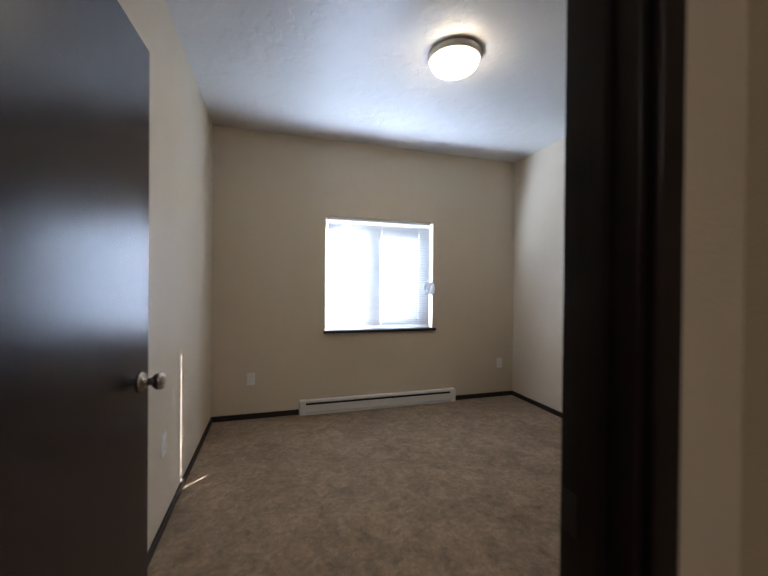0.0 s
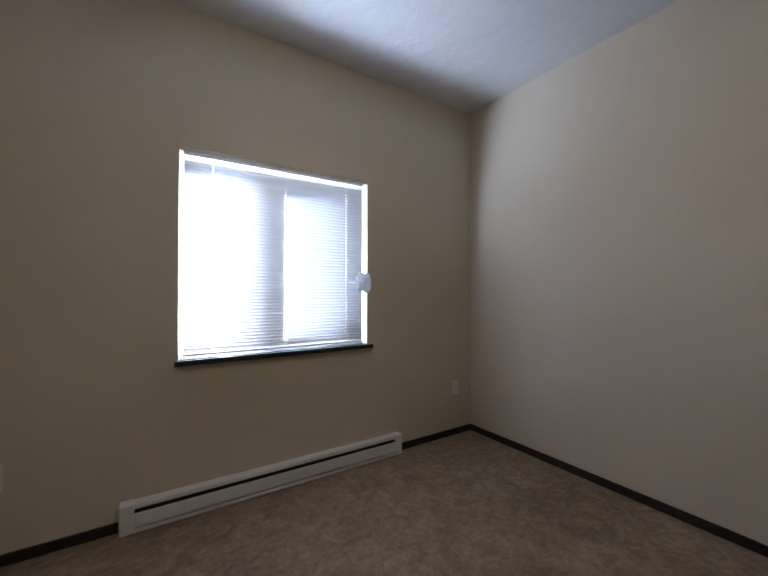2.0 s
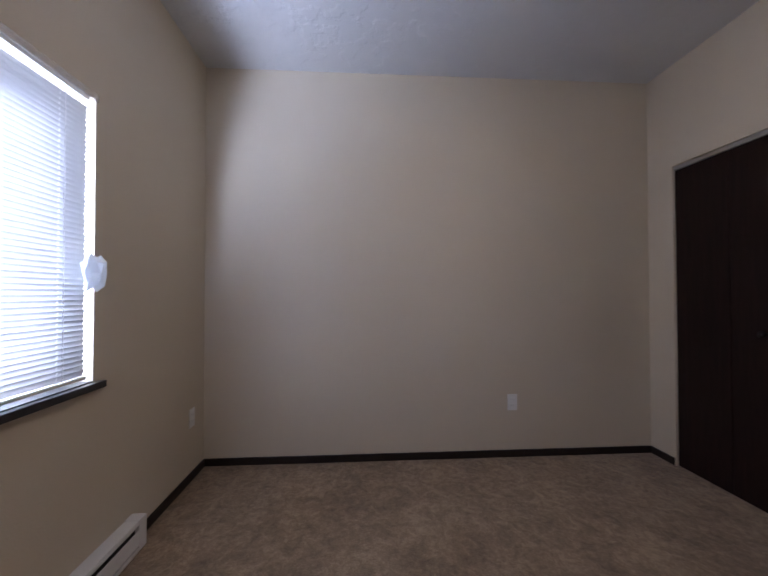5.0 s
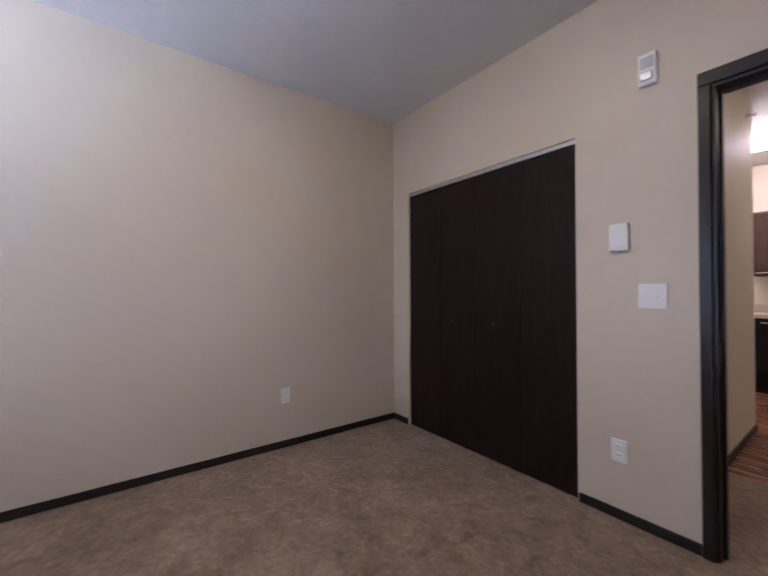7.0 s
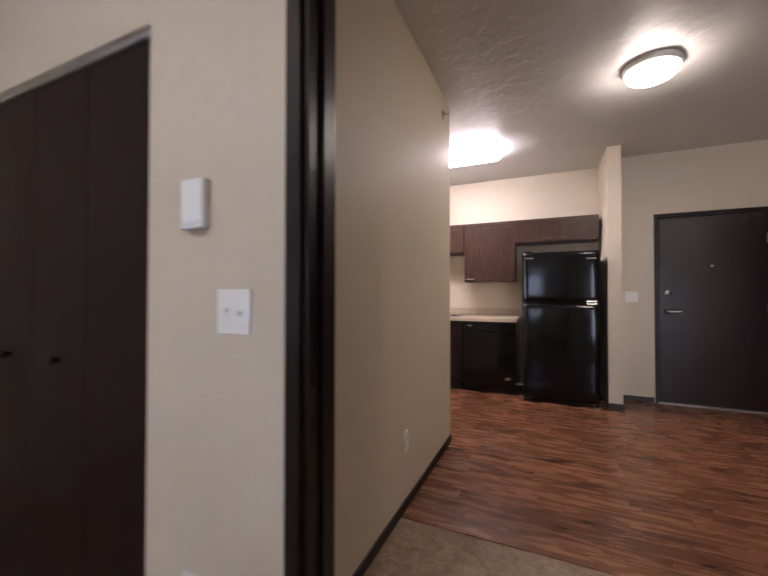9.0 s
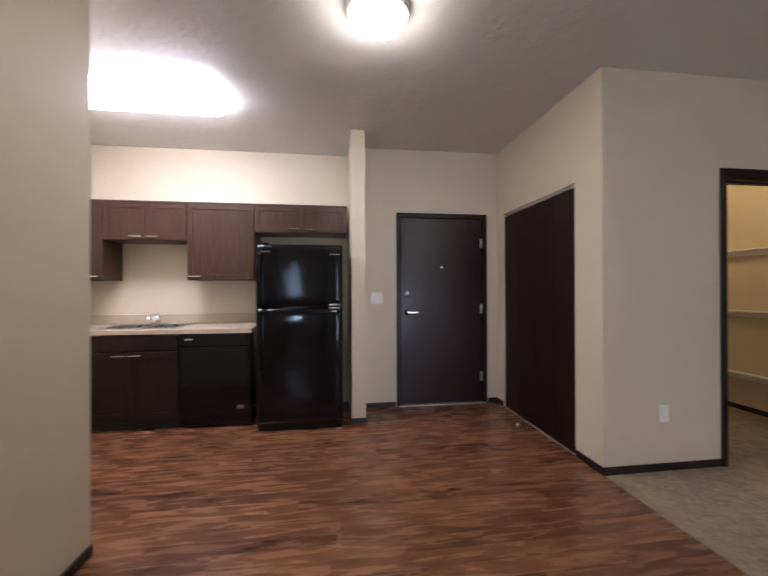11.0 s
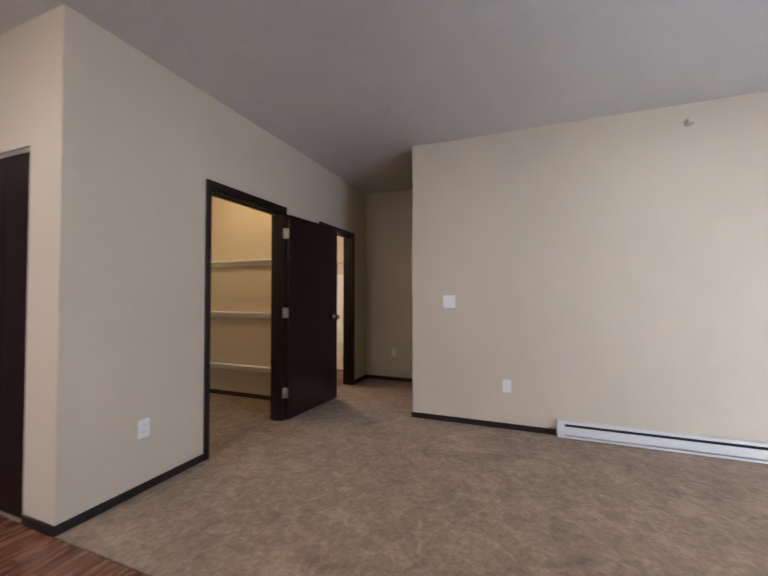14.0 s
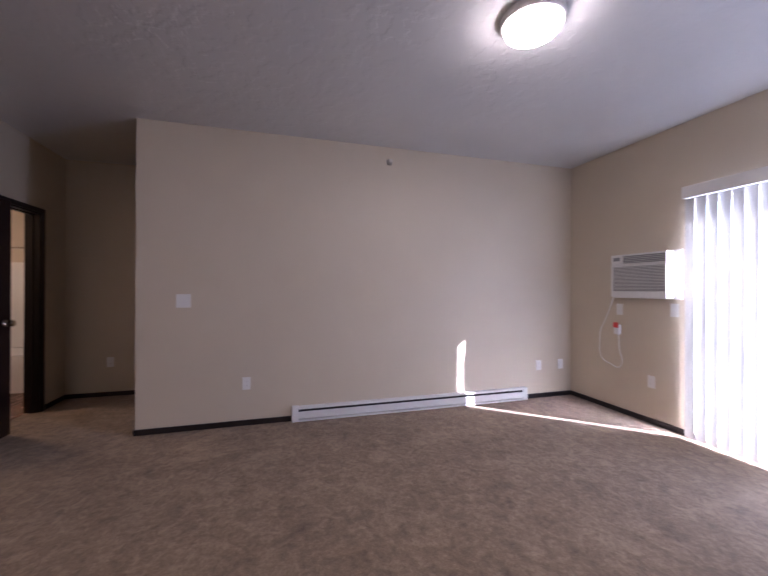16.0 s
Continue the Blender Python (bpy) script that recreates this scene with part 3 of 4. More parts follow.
# ---- heaters ----
def heater(m, length, label):
    """Electric baseboard heater; local x along the wall, wall at y 0, room to -y."""
    d = thing("baseboard_heater", m, label, "heater", "baseboard heaters")
    part("back_plate", boxes((0.03, length - 0.03, -0.012, -0.001, 0.012, 0.142)), HEATER, d)
    for a in (0.0, length - 0.06):
        part("end_cap", boxes((a, a + 0.06, -0.068, -0.001, 0.006, 0.147), bevel=0.004), HEATER, d)
    part("top_cover", boxes((0.06, length - 0.06, -0.066, -0.012, 0.135, 0.146), (0.06, length - 0.06, -0.068, -0.060, 0.124, 0.139), bevel=0.002), HEATER, d)
    part("front_panel", boxes((0.06, length - 0.06, -0.069, -0.063, 0.034, 0.103), bevel=0.003), HEATER, d)
    part("bottom_lip", boxes((0.06, length - 0.06, -0.067, -0.012, 0.006, 0.024), bevel=0.002), HEATER, d)
    part("heating_element", boxes((0.06, length - 0.06, -0.05, -0.013, 0.036, 0.120)), DARK_GAP, d, "dark heating fins behind the cover")
    return d


heater(pose(0.795, NORTH, 0, 0, 0, FACE_N), 1.68, "long low white electric baseboard heater under the window")
heater(pose(WEST, -0.08, 0, 0, 0, FACE_W), 2.62, "very long low white electric baseboard heater on carpet")


# ---- wall devices ----
def outlet(m, label="white duplex outlet with a plain cover plate"):
    d = thing("outlet", m, label, "outlet", "wall outlets")
    part("cover_plate", boxes((-0.036, 0.036, -0.006, -0.0005, -0.058, 0.058), bevel=0.002), WHITE, d)
    for s in (-1, 1):
        part("socket", boxes((-0.017, 0.017, -0.009, -0.0055, s * 0.021 - 0.014, s * 0.021 + 0.014), bevel=0.003), WHITE, d)
    for s in (-1, 1):
        part("slot", boxes((-0.008, -0.0055, -0.0096, -0.0085, s * 0.021 - 0.004, s * 0.021 + 0.006), (0.0055, 0.008, -0.0096, -0.0085, s * 0.021 - 0.004, s * 0.021 + 0.006)), SLOT, d)
    return d


def switch(m, gangs, label):
    d = thing("light_switch", m, label, "light switch", "light switches")
    w = 0.036 + 0.023 * (gangs - 1)
    part("cover_plate", boxes((-w, w, -0.006, -0.0005, -0.06, 0.06), bevel=0.002), WHITE, d)
    for g in range(gangs):
        x = (g - (gangs - 1) / 2) * 0.046
        up = 1 if g % 2 == 0 else -1
        bm = boxes((x - 0.005, x + 0.005, -0.017, -0.0055, up * 0.004 - 0.006, up * 0.004 + 0.006), bevel=0.001)
        part("toggle", bm, WHITE, d)
        part("toggle_slot", boxes((x - 0.0065, x + 0.0065, -0.0066, -0.0058, -0.013, 0.013)), WHITE, d)
    return d


outlet(pose(0.344, NORTH, 0.38, 0, 0, FACE_N))
outlet(pose(3.07, NORTH, 0.39, 0, 0, FACE_N))
outlet(pose(EAST, 1.05, 0.39, 0, 0, FACE_E))
outlet(pose(1.375, 0, 0.35, 0, 0, FACE_S))
outlet(pose(0.0, 1.67, 0.44, 0, 0, FACE_W))
outlet(pose(HALL_X, -1.19, 0.37, 0, 0, FACE_E))
outlet(pose(-2.195, BLOCK_Y, 0.39, 0, 0, FACE_S))
outlet(pose(WEST, -0.49, 0.39, 0, 0, FACE_W))
outlet(pose(WEST, 2.74, 0.38, 0, 0, FACE_W))
outlet(pose(WEST, 3.05, 0.38, 0, 0, FACE_W))
outlet(pose(-3.152, NORTH, 0.397, 0, 0, FACE_N))
outlet(pose(HALL_W, -2.1, 0.40, 0, 0, FACE_W))
outlet(pose(-3.488, NORTH, 1.07, 0, 0, FACE_N), "white outlet below the air conditioner with a plug in it")
switch(pose(1.223, 0, 1.148, 0, 0, FACE_S), 2, "white two-gang toggle light switch plate")
switch(pose(-0.40, ENTRY_Y, 1.155, 0, 0, FACE_S), 2, "white two-gang toggle light switch beside the entry door")
switch(pose(WEST, -1.018, 1.16, 0, 0, FACE_W), 2, "white two-gang toggle light switch on beige wall")
switch(pose(-2.942, NORTH, 1.09, 0, 0, FACE_N), 1, "white single toggle light switch below the air conditioner")

thermo = thing("thermostat", pose(1.362, 0, 1.447, 0, 0, FACE_S), "white rectangular wall thermostat", "thermostat")
part("housing", boxes((-0.045, 0.045, -0.026, -0.0005, -0.07, 0.07), bevel=0.005), WHITE, thermo)
part("dial", boxes((-0.03, 0.03, -0.030, -0.0255, -0.058, -0.045), bevel=0.002), WHITE, thermo, "raised white slider")
alarm = thing("fire_alarm", pose(1.228, 0, 2.245, 0, 0, FACE_S), "white wall-mounted fire alarm with a clear strobe", "alarm")
part("housing", boxes((-0.038, 0.038, -0.03, -0.0005, -0.075, 0.078), bevel=0.005), WHITE, alarm)
part("strobe", boxes((-0.026, 0.026, -0.05, -0.0295, -0.06, -0.02), bevel=0.008), CHROME, alarm, "clear strobe lens")
part("grille", boxes(*[(-0.028, 0.028, -0.0315, -0.0295, 0.006 + 0.011 * k, 0.012 + 0.011 * k) for k in range(5)]), GREY, alarm)


def sprinkler(m):
    d = thing("sprinkler_head", m, "small chrome sidewall sprinkler head with round plate", "sprinkler", "sprinklers")
    bm = bmesh.new()
    lathe(bm, [(0, 0), (0.034, 0), (0.032, 0.006), (0.015, 0.012), (0.014, 0.016), (0, 0.017)], pose(0, 0, 0, 90, 0, 0), 20)
    part("escutcheon", bm, NICKEL, d)
    part("deflector", boxes((-0.005, 0.005, -0.05, -0.015, -0.005, 0.005), (-0.02, 0.02, -0.053, -0.05, -0.016, 0.016), bevel=0.001), NICKEL, d)


sprinkler(pose(WEST, 0.893, 2.588, 0, 0, FACE_W))
sprinkler(pose(HALL_X, -2.02, 2.578, 0, 0, FACE_E))


# ---- ceiling lamps ----
def ceiling_lamp(x, y, label, shade=SHADE):
    d = thing("ceiling_light", pose(x, y, H), label, "ceiling lamp", "round ceiling lamps")
    bm = bmesh.new()
    lathe(bm, [(0.0, -0.001), (0.165, -0.001), (0.168, -0.006), (0.168, -0.030), (0.160, -0.042), (0.147, -0.044), (0.145, -0.030)], steps=48)
    part("ring", bm, RING, d, "satin nickel ring")
    bm = bmesh.new()
    lathe(bm, [(0.147, -0.034), (0.148, -0.052), (0.140, -0.074), (0.115, -0.090), (0.07, -0.098), (0, -0.100)], steps=48)
    part("diffuser", bm, shade, d, "lit frosted glass bowl")
    return d


ceiling_lamp(1.63, 1.62, "lit round flush ceiling lamp with nickel ring", BED_SHADE)
ceiling_lamp(-0.19, -2.24, "lit round flush ceiling lamp near the entry")
ceiling_lamp(-2.20, 1.10, "lit round flush ceiling lamp in the living room")
ceiling_lamp(-3.30, -3.35, "lit round flush ceiling lamp in the closet", WARM_SHADE)
ceiling_lamp(-5.05, -3.30, "lit round flush ceiling lamp in the bathroom", BATH_SHADE)

wrap = thing("kitchen_light", pose(1.46, -3.27, H), "lit wide fluorescent wrap lamp on the kitchen ceiling", "ceiling lamp")
part("base", boxes((-0.51, 0.51, -0.18, 0.18, -0.03, -0.001)), WHITE, wrap)
bm = bmesh.new()
prof = [(-0.2, -0.012), (-0.2, -0.05), (-0.16, -0.082), (-0.08, -0.095), (0.08, -0.095), (0.16, -0.082), (0.2, -0.05), (0.2, -0.012)]
rings = []
for x, shrink in ((-0.53, 0.72), (-0.515, 0.93), (-0.49, 1.0), (0.49, 1.0), (0.515, 0.93), (0.53, 0.72)):
    rings.append([bm.verts.new((x, y * (0.7 + 0.3 * shrink), z * shrink)) for y, z in prof])
for a, b in zip(rings, rings[1:]):
    for k in range(len(prof) - 1):
        bm.faces.new((a[k], a[k + 1], b[k + 1], b[k])).smooth = True
bm.faces.new(rings[0])
bm.faces.new(rings[-1])
part("diffuser", bm, TUBE_SHADE, wrap, "lit curved acrylic diffuser")

# ---- kitchen ----
CF = KIT_S + 0.62     # face of the base cabinets
UF = KIT_S + 0.32     # face of the wall cabinets


def handle(parent, x, z, y, w=0.085, upright=False):
    a = w / 2
    if upright:
        bm = boxes((x - 0.005, x + 0.005, y, y + 0.028, z - a, z - a + 0.01), (x - 0.005, x + 0.005, y, y + 0.028, z + a - 0.01, z + a), (x - 0.006, x + 0.006, y + 0.022, y + 0.032, z - a - 0.01, z + a + 0.01), bevel=0.002)
    else:
        bm = boxes((x - a, x - a + 0.01, y, y + 0.028, z - 0.005, z + 0.005), (x + a - 0.01, x + a, y, y + 0.028, z - 0.005, z + 0.005), (x - a - 0.01, x + a + 0.01, y + 0.022, y + 0.032, z - 0.006, z + 0.006), bevel=0.002)
    part("handle", bm, CHROME, parent, "bar handle of satin chrome")


def shaker(parent, x0, x1, z0, z1, y, hx, hz, name="door", mat=CABINET):
    """Framed cabinet front whose back lies at y, facing +y."""
    r = 0.05
    bm = boxes((x0, x0 + r, y, y + 0.019, z0, z1), (x1 - r, x1, y, y + 0.019, z0, z1), (x0 + r, x1 - r, y, y + 0.019, z1 - r, z1), (x0 + r, x1 - r, y, y + 0.019, z0, z0 + r), bevel=0.0015)
    d = part(name, bm, mat, parent)
    part("panel", boxes((x0 + r - 0.004, x1 - r + 0.004, y + 0.002, y + 0.011, z0 + r - 0.004, z1 - r + 0.004)), mat, d)
    if hx is not None:
        handle(d, hx, hz, y + 0.019)
    return d


def wall_cabinet(x0, x1, z0, z1, doors, label):
    d = thing("wall_cabinet", pose(0, 0, 0), label, "cabinet", "kitchen wall cabinets")
    part("body", boxes((x0 + 0.001, x1 - 0.001, KIT_S + 0.001, UF, z0, z1)), CABINET, d)
    n = len(doors)
    w = (x1 - x0) / n
    for k, side in enumerate(doors):
        a, b = x0 + k * w + 0.003, x0 + (k + 1) * w - 0.003
        hx = a + 0.075 if side < 0 else b - 0.075
        shaker(d, a, b, z0 + 0.004, z1 - 0.02, UF + 0.001, hx, z0 + 0.034)
    part("crown_strip", boxes((x0, x1, UF + 0.001, UF + 0.022, z1 - 0.018, z1), bevel=0.002), CABINET, d)
    return d


wall_cabinet(-0.085, 0.83, 1.82, 2.105, (1, -1), "short dark brown two-door cabinet over the refrigerator")
wall_cabinet(0.83, 1.46, 1.345, 2.105, (1,), "dark brown single-door wall cabinet beside the refrigerator")
wall_cabinet(1.46, 2.21, 1.727, 2.105, (1, -1), "short dark brown two-door wall cabinet over the sink")
wall_cabinet(2.21, 2.49, 1.345, 2.105, (-1,), "tall dark brown wall cabinet in the kitchen corner")

CT = 0.895
base_cab = thing("base_cabinet", pose(0, 0, 0), "dark brown two-door sink base cabinet", "cabinet", "kitchen base cabinets")
# base fronts use the darkened cabinet wood, shade included
part("body", boxes((1.425, 2.24, KIT_S + 0.001, CF, 0.1, CT - 0.04)), CABINET_SHADED, base_cab)
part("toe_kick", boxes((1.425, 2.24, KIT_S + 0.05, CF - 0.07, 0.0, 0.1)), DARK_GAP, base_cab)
shaker(base_cab, 1.43, 1.83, 0.115, 0.70, CF + 0.001, 1.77, 0.675, mat=CABINET_SHADED)
shaker(base_cab, 1.836, 2.236, 0.115, 0.70, CF + 0.001, 1.896, 0.675, mat=CABINET_SHADED)
part("false_front", boxes((1.43, 2.236, CF + 0.001, CF + 0.02, 0.715, 0.845), bevel=0.002), CABINET_SHADED, base_cab)
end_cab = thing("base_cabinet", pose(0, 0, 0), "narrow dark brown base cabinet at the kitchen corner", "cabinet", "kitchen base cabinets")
part("body", boxes((2.243, KIT_E - 0.002, KIT_S + 0.001, CF, 0.1, CT - 0.04)), CABINET_SHADED, end_cab)
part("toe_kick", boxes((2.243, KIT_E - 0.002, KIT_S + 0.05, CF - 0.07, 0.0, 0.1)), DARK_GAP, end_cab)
shaker(end_cab, 2.247, KIT_E - 0.006, 0.115, 0.845, CF + 0.001, None, 0, mat=CABINET_SHADED)

SX0, SX1, SY0, SY1 = 1.50, 2.14, KIT_S + 0.13, KIT_S + 0.53
top = thing("countertop", pose(0, 0, 0), "beige speckled laminate kitchen countertop with backsplash", "countertop")
part("top", boxes((0.795, SX0, KIT_S + 0.001, CF + 0.025, CT - 0.038, CT), (SX1, KIT_E - 0.002, KIT_S + 0.001, CF + 0.025, CT - 0.038, CT), (SX0, SX1, KIT_S + 0.001, SY0, CT - 0.038, CT), (SX0, SX1, SY1, CF + 0.025, CT - 0.038, CT)), COUNTER, top)
part("backsplash", boxes((0.795, KIT_E - 0.002, KIT_S + 0.001, KIT_S + 0.02, CT + 0.0005, CT + 0.1), bevel=0.002), COUNTER, top)
sink = thing("kitchen_sink", pose(0, 0, 0), "stainless steel drop-in double sink", "sink")
part("rim", boxes((SX0 - 0.02, SX1 + 0.02, SY0 - 0.05, SY0 + 0.01, CT + 0.0005, CT + 0.006), (SX0 - 0.02, SX1 + 0.02, SY1 - 0.01, SY1 + 0.02, CT + 0.0005, CT + 0.006), (SX0 - 0.02, SX0 + 0.01, SY0 + 0.01, SY1 - 0.01, CT + 0.0005, CT + 0.006), (SX1 - 0.01, SX1 + 0.02, SY0 + 0.01, SY1 - 0.01, CT + 0.0005, CT + 0.006), ((SX0 + SX1) / 2 - 0.015, (SX0 + SX1) / 2 + 0.015, SY0 + 0.01, SY1 - 0.01, CT - 0.002, CT + 0.005)), STEEL, sink)
for a, b in ((SX0 + 0.01, (SX0 + SX1) / 2 - 0.015), ((SX0 + SX1) / 2 + 0.015, SX1 - 0.01)):
    part("basin", boxes((a - 0.003, a, SY0 + 0.01, SY1 - 0.01, CT - 0.18, CT), (b, b + 0.003, SY0 + 0.01, SY1 - 0.01, CT - 0.18, CT), (a, b, SY0 + 0.007, SY0 + 0.01, CT - 0.18, CT), (a, b, SY1 - 0.01, SY1 - 0.007, CT - 0.18, CT), (a, b, SY0 + 0.01, SY1 - 0.01, CT - 0.183, CT - 0.18)), STEEL, sink)
fau = thing("faucet", pose(1.83, SY0 - 0.02, CT + 0.006), "chrome kitchen faucet with a single lever on the sink rim", "faucet")
bm = boxes((-0.09, 0.09, -0.025, 0.025, 0, 0.012), bevel=0.005)
lathe(bm, [(0.028, 0.01), (0.026, 0.05), (0.024, 0.085), (0.0, 0.095)])
part("body", bm, CHROME, fau)
tube("spout", [(0, 0.01, 0.06), (0.0, 0.08, 0.10), (0.0, 0.17, 0.085), (0.0, 0.19, 0.06)], 0.011, CHROME, fau)
part("lever", boxes((-0.012, 0.012, -0.02, 0.075, 0.098, 0.112), bevel=0.004), CHROME, fau)
part("paper_tag", boxes((-0.03, 0.03, 0.03, 0.032, 0.04, 0.075)), WHITE, fau, "small white paper tag")

dw = thing("dishwasher", pose(0, 0, 0), "black built-in dishwasher with a flat front", "dishwasher")
part("body", boxes((0.803, 1.418, KIT_S + 0.03, CF - 0.01, 0.02, CT - 0.042)), BLACK, dw)
part("door", boxes((0.806, 1.415, CF - 0.009, CF + 0.022, 0.12, 0.735), bevel=0.004), BLACK, dw)
part("control_panel", boxes((0.806, 1.415, CF - 0.009, CF + 0.028, 0.742, CT - 0.046), bevel=0.004), BLACK, dw)
part("latch", boxes((1.30, 1.36, CF + 0.029, CF + 0.033, 0.80, 0.812)), GREY, dw)
part("badge", boxes((0.86, 0.92, CF + 0.0225, CF + 0.025, 0.175, 0.205), bevel=0.001), CHROME, dw, "small oval silver badge")
part("kick_plate", boxes((0.806, 1.415, CF - 0.06, CF - 0.05, 0.0, 0.115)), BLACK, dw)

FY = -3.60


def contoured_door(x0, x1, z0, z1, back, front, bow, crown):
    """Appliance door whose face bows across and up, with rounded side edges."""
    bm = bmesh.new()
    nx, nz = 26, 16
    us = [-1 + 2 * i / nx for i in range(nx + 1)]
    vs = [-1 + 2 * j / nz for j in range(nz + 1)]

    def depth(u, v):
        eu, ev = max(0.0, abs(u) - 0.9) / 0.1, max(0.0, abs(v) - 0.94) / 0.06
        return front - bow * u * u - crown * v * v - 0.012 * eu * eu - 0.008 * ev * ev
    face = [[bm.verts.new(((x0 + x1) / 2 + u * (x1 - x0) / 2, depth(u, v), (z0 + z1) / 2 + v * (z1 - z0) / 2)) for u in us] for v in vs]
    for a, b in zip(face, face[1:]):
        for i in range(nx):
            bm.faces.new((a[i], a[i + 1], b[i + 1], b[i])).smooth = True
    rim = face[0] + [r[-1] for r in face[1:]] + face[-1][-2::-1] + [r[0] for r in face[-2:0:-1]]
    rear = [bm.verts.new((v.co.x, back, v.co.z)) for v in rim]
    for k in range(len(rim)):
        j = (k + 1) % len(rim)
        bm.faces.new((rim[k], rear[k], rear[j], rim[j]))
    bm.faces.new(rear)
    return bm


fr = thing("refrigerator", pose(0, 0, 0), "glossy black top-freezer refrigerator with chrome accents", "refrigerator")
part("body", boxes((-0.03, 0.72, KIT_S + 0.05, FY - 0.07, 0.03, 1.64), bevel=0.006), BLACK, fr)
fz = part("freezer_door", contoured_door(-0.03, 0.72, 1.10, 1.645, FY - 0.066, FY + 0.004, 0.007, 0.003), BLACK, fr)
fd = part("fridge_door", contoured_door(-0.03, 0.72, 0.06, 1.088, FY - 0.066, FY + 0.004, 0.007, 0.008), BLACK, fr)
for zt, door_part in ((1.555, fz), (1.105, fz), (1.078, fd)):
    part("trim_strip", boxes((-0.005, 0.09, FY - 0.025, FY + 0.004, zt, zt + 0.012), bevel=0.002), CHROME, door_part, "short chrome handle end")
part("hinge_cover", boxes((0.62, 0.70, FY - 0.09, FY - 0.03, 1.646, 1.662), bevel=0.004), BLACK, fr)
part("badge", boxes((0.60, 0.68, FY - 0.02, FY + 0.002, 1.575, 1.587)), CHROME, fr)
part("door_handle", boxes((0.665, 0.70, FY - 0.02, FY + 0.04, 1.13, 1.56), bevel=0.008), BLACK, fz)
part("door_handle", boxes((0.665, 0.70, FY - 0.02, FY + 0.04, 0.55, 1.06), bevel=0.008), BLACK, fd)
part("kick_grille", boxes((-0.02, 0.71, FY - 0.08, FY - 0.05, 0.0, 0.055)), BLACK, fr)
part("foot_badge", boxes((-0.02, 0.03, FY - 0.02, FY - 0.002, 0.0, 0.02), bevel=0.003), CHROME, fr)

stop = thing("door_stop_bumper", pose(-1.60, -3.42, 0.0), "small grey dome door stop on the vinyl floor", "door stop")
bm = bmesh.new()
lathe(bm, [(0, 0.0), (0.022, 0.0), (0.022, 0.02), (0.017, 0.034), (0.008, 0.04), (0, 0.041)], steps=20)
part("dome", bm, NICKEL, stop)

# ---- walk-in closet ----
for z, tag in ((1.62, "high"), (1.0, "middle"), (0.365, "low")):
    sh = thing("closet_shelf", pose(-4.10, 0, z), f"narrow white {tag} shelf ledge on the closet wall", "shelf", "closet shelves")
    part("board", boxes((0.001, 0.075, ENTRY_Y + 0.001, BLOCK_Y - T - 0.001, 0.004, 0.022), bevel=0.002), WHITE, sh)
    part("cleat", boxes((0.001, 0.02, ENTRY_Y + 0.001, BLOCK_Y - T - 0.001, -0.045, 0.003), bevel=0.002), WHITE, sh)

# ---- bathroom ----
tub = thing("bathtub", pose(0, 0, 0), "white acrylic bathtub with a wall surround", "bathtub")
TX = -5.96     # outer face of the apron
bm = boxes((BATH_W + 0.002, TX, ENTRY_Y + 0.02, ENTRY_Y + 0.07, 0, 0.45), (TX - 0.05, TX, ENTRY_Y + 0.07, -2.75, 0, 0.45), (BATH_W + 0.002, TX, -2.75, -2.69, 0, 0.45), (BATH_W + 0.002, BATH_W + 0.06, ENTRY_Y + 0.07, -2.75, 0, 0.45), (BATH_W + 0.06, TX - 0.05, ENTRY_Y + 0.07, -2.75, 0.0, 0.1), bevel=0.006)
part("tub", bm, PORCELAIN, tub)
part("surround", boxes((BATH_W + 0.002, BATH_W + 0.02, ENTRY_Y + 0.02, -2.69, 0.451, 1.62), (BATH_W + 0.02, TX, ENTRY_Y + 0.002, ENTRY_Y + 0.02, 0.451, 1.62), bevel=0.002), PORCELAIN, tub)
rod = thing("shower_rod", pose(0, 0, 0), "straight chrome shower curtain rod", "rod")
part("rail", boxes((TX - 0.025, TX - 0.001, ENTRY_Y + 0.001, BLOCK_Y - T - 0.001, 1.74, 1.764), bevel=0.006), CHROME, rod)
solid("floor_bath", boxes((HALL_W, -4.225, ENTRY_Y + 0.002, BLOCK_Y - T, 0.0005, 0.006), (BATH_W, HALL_W, ENTRY_Y, BLOCK_Y - T, -0.12, 0.006)), PLANK, "brown vinyl bathroom floor", "floor", "structure")

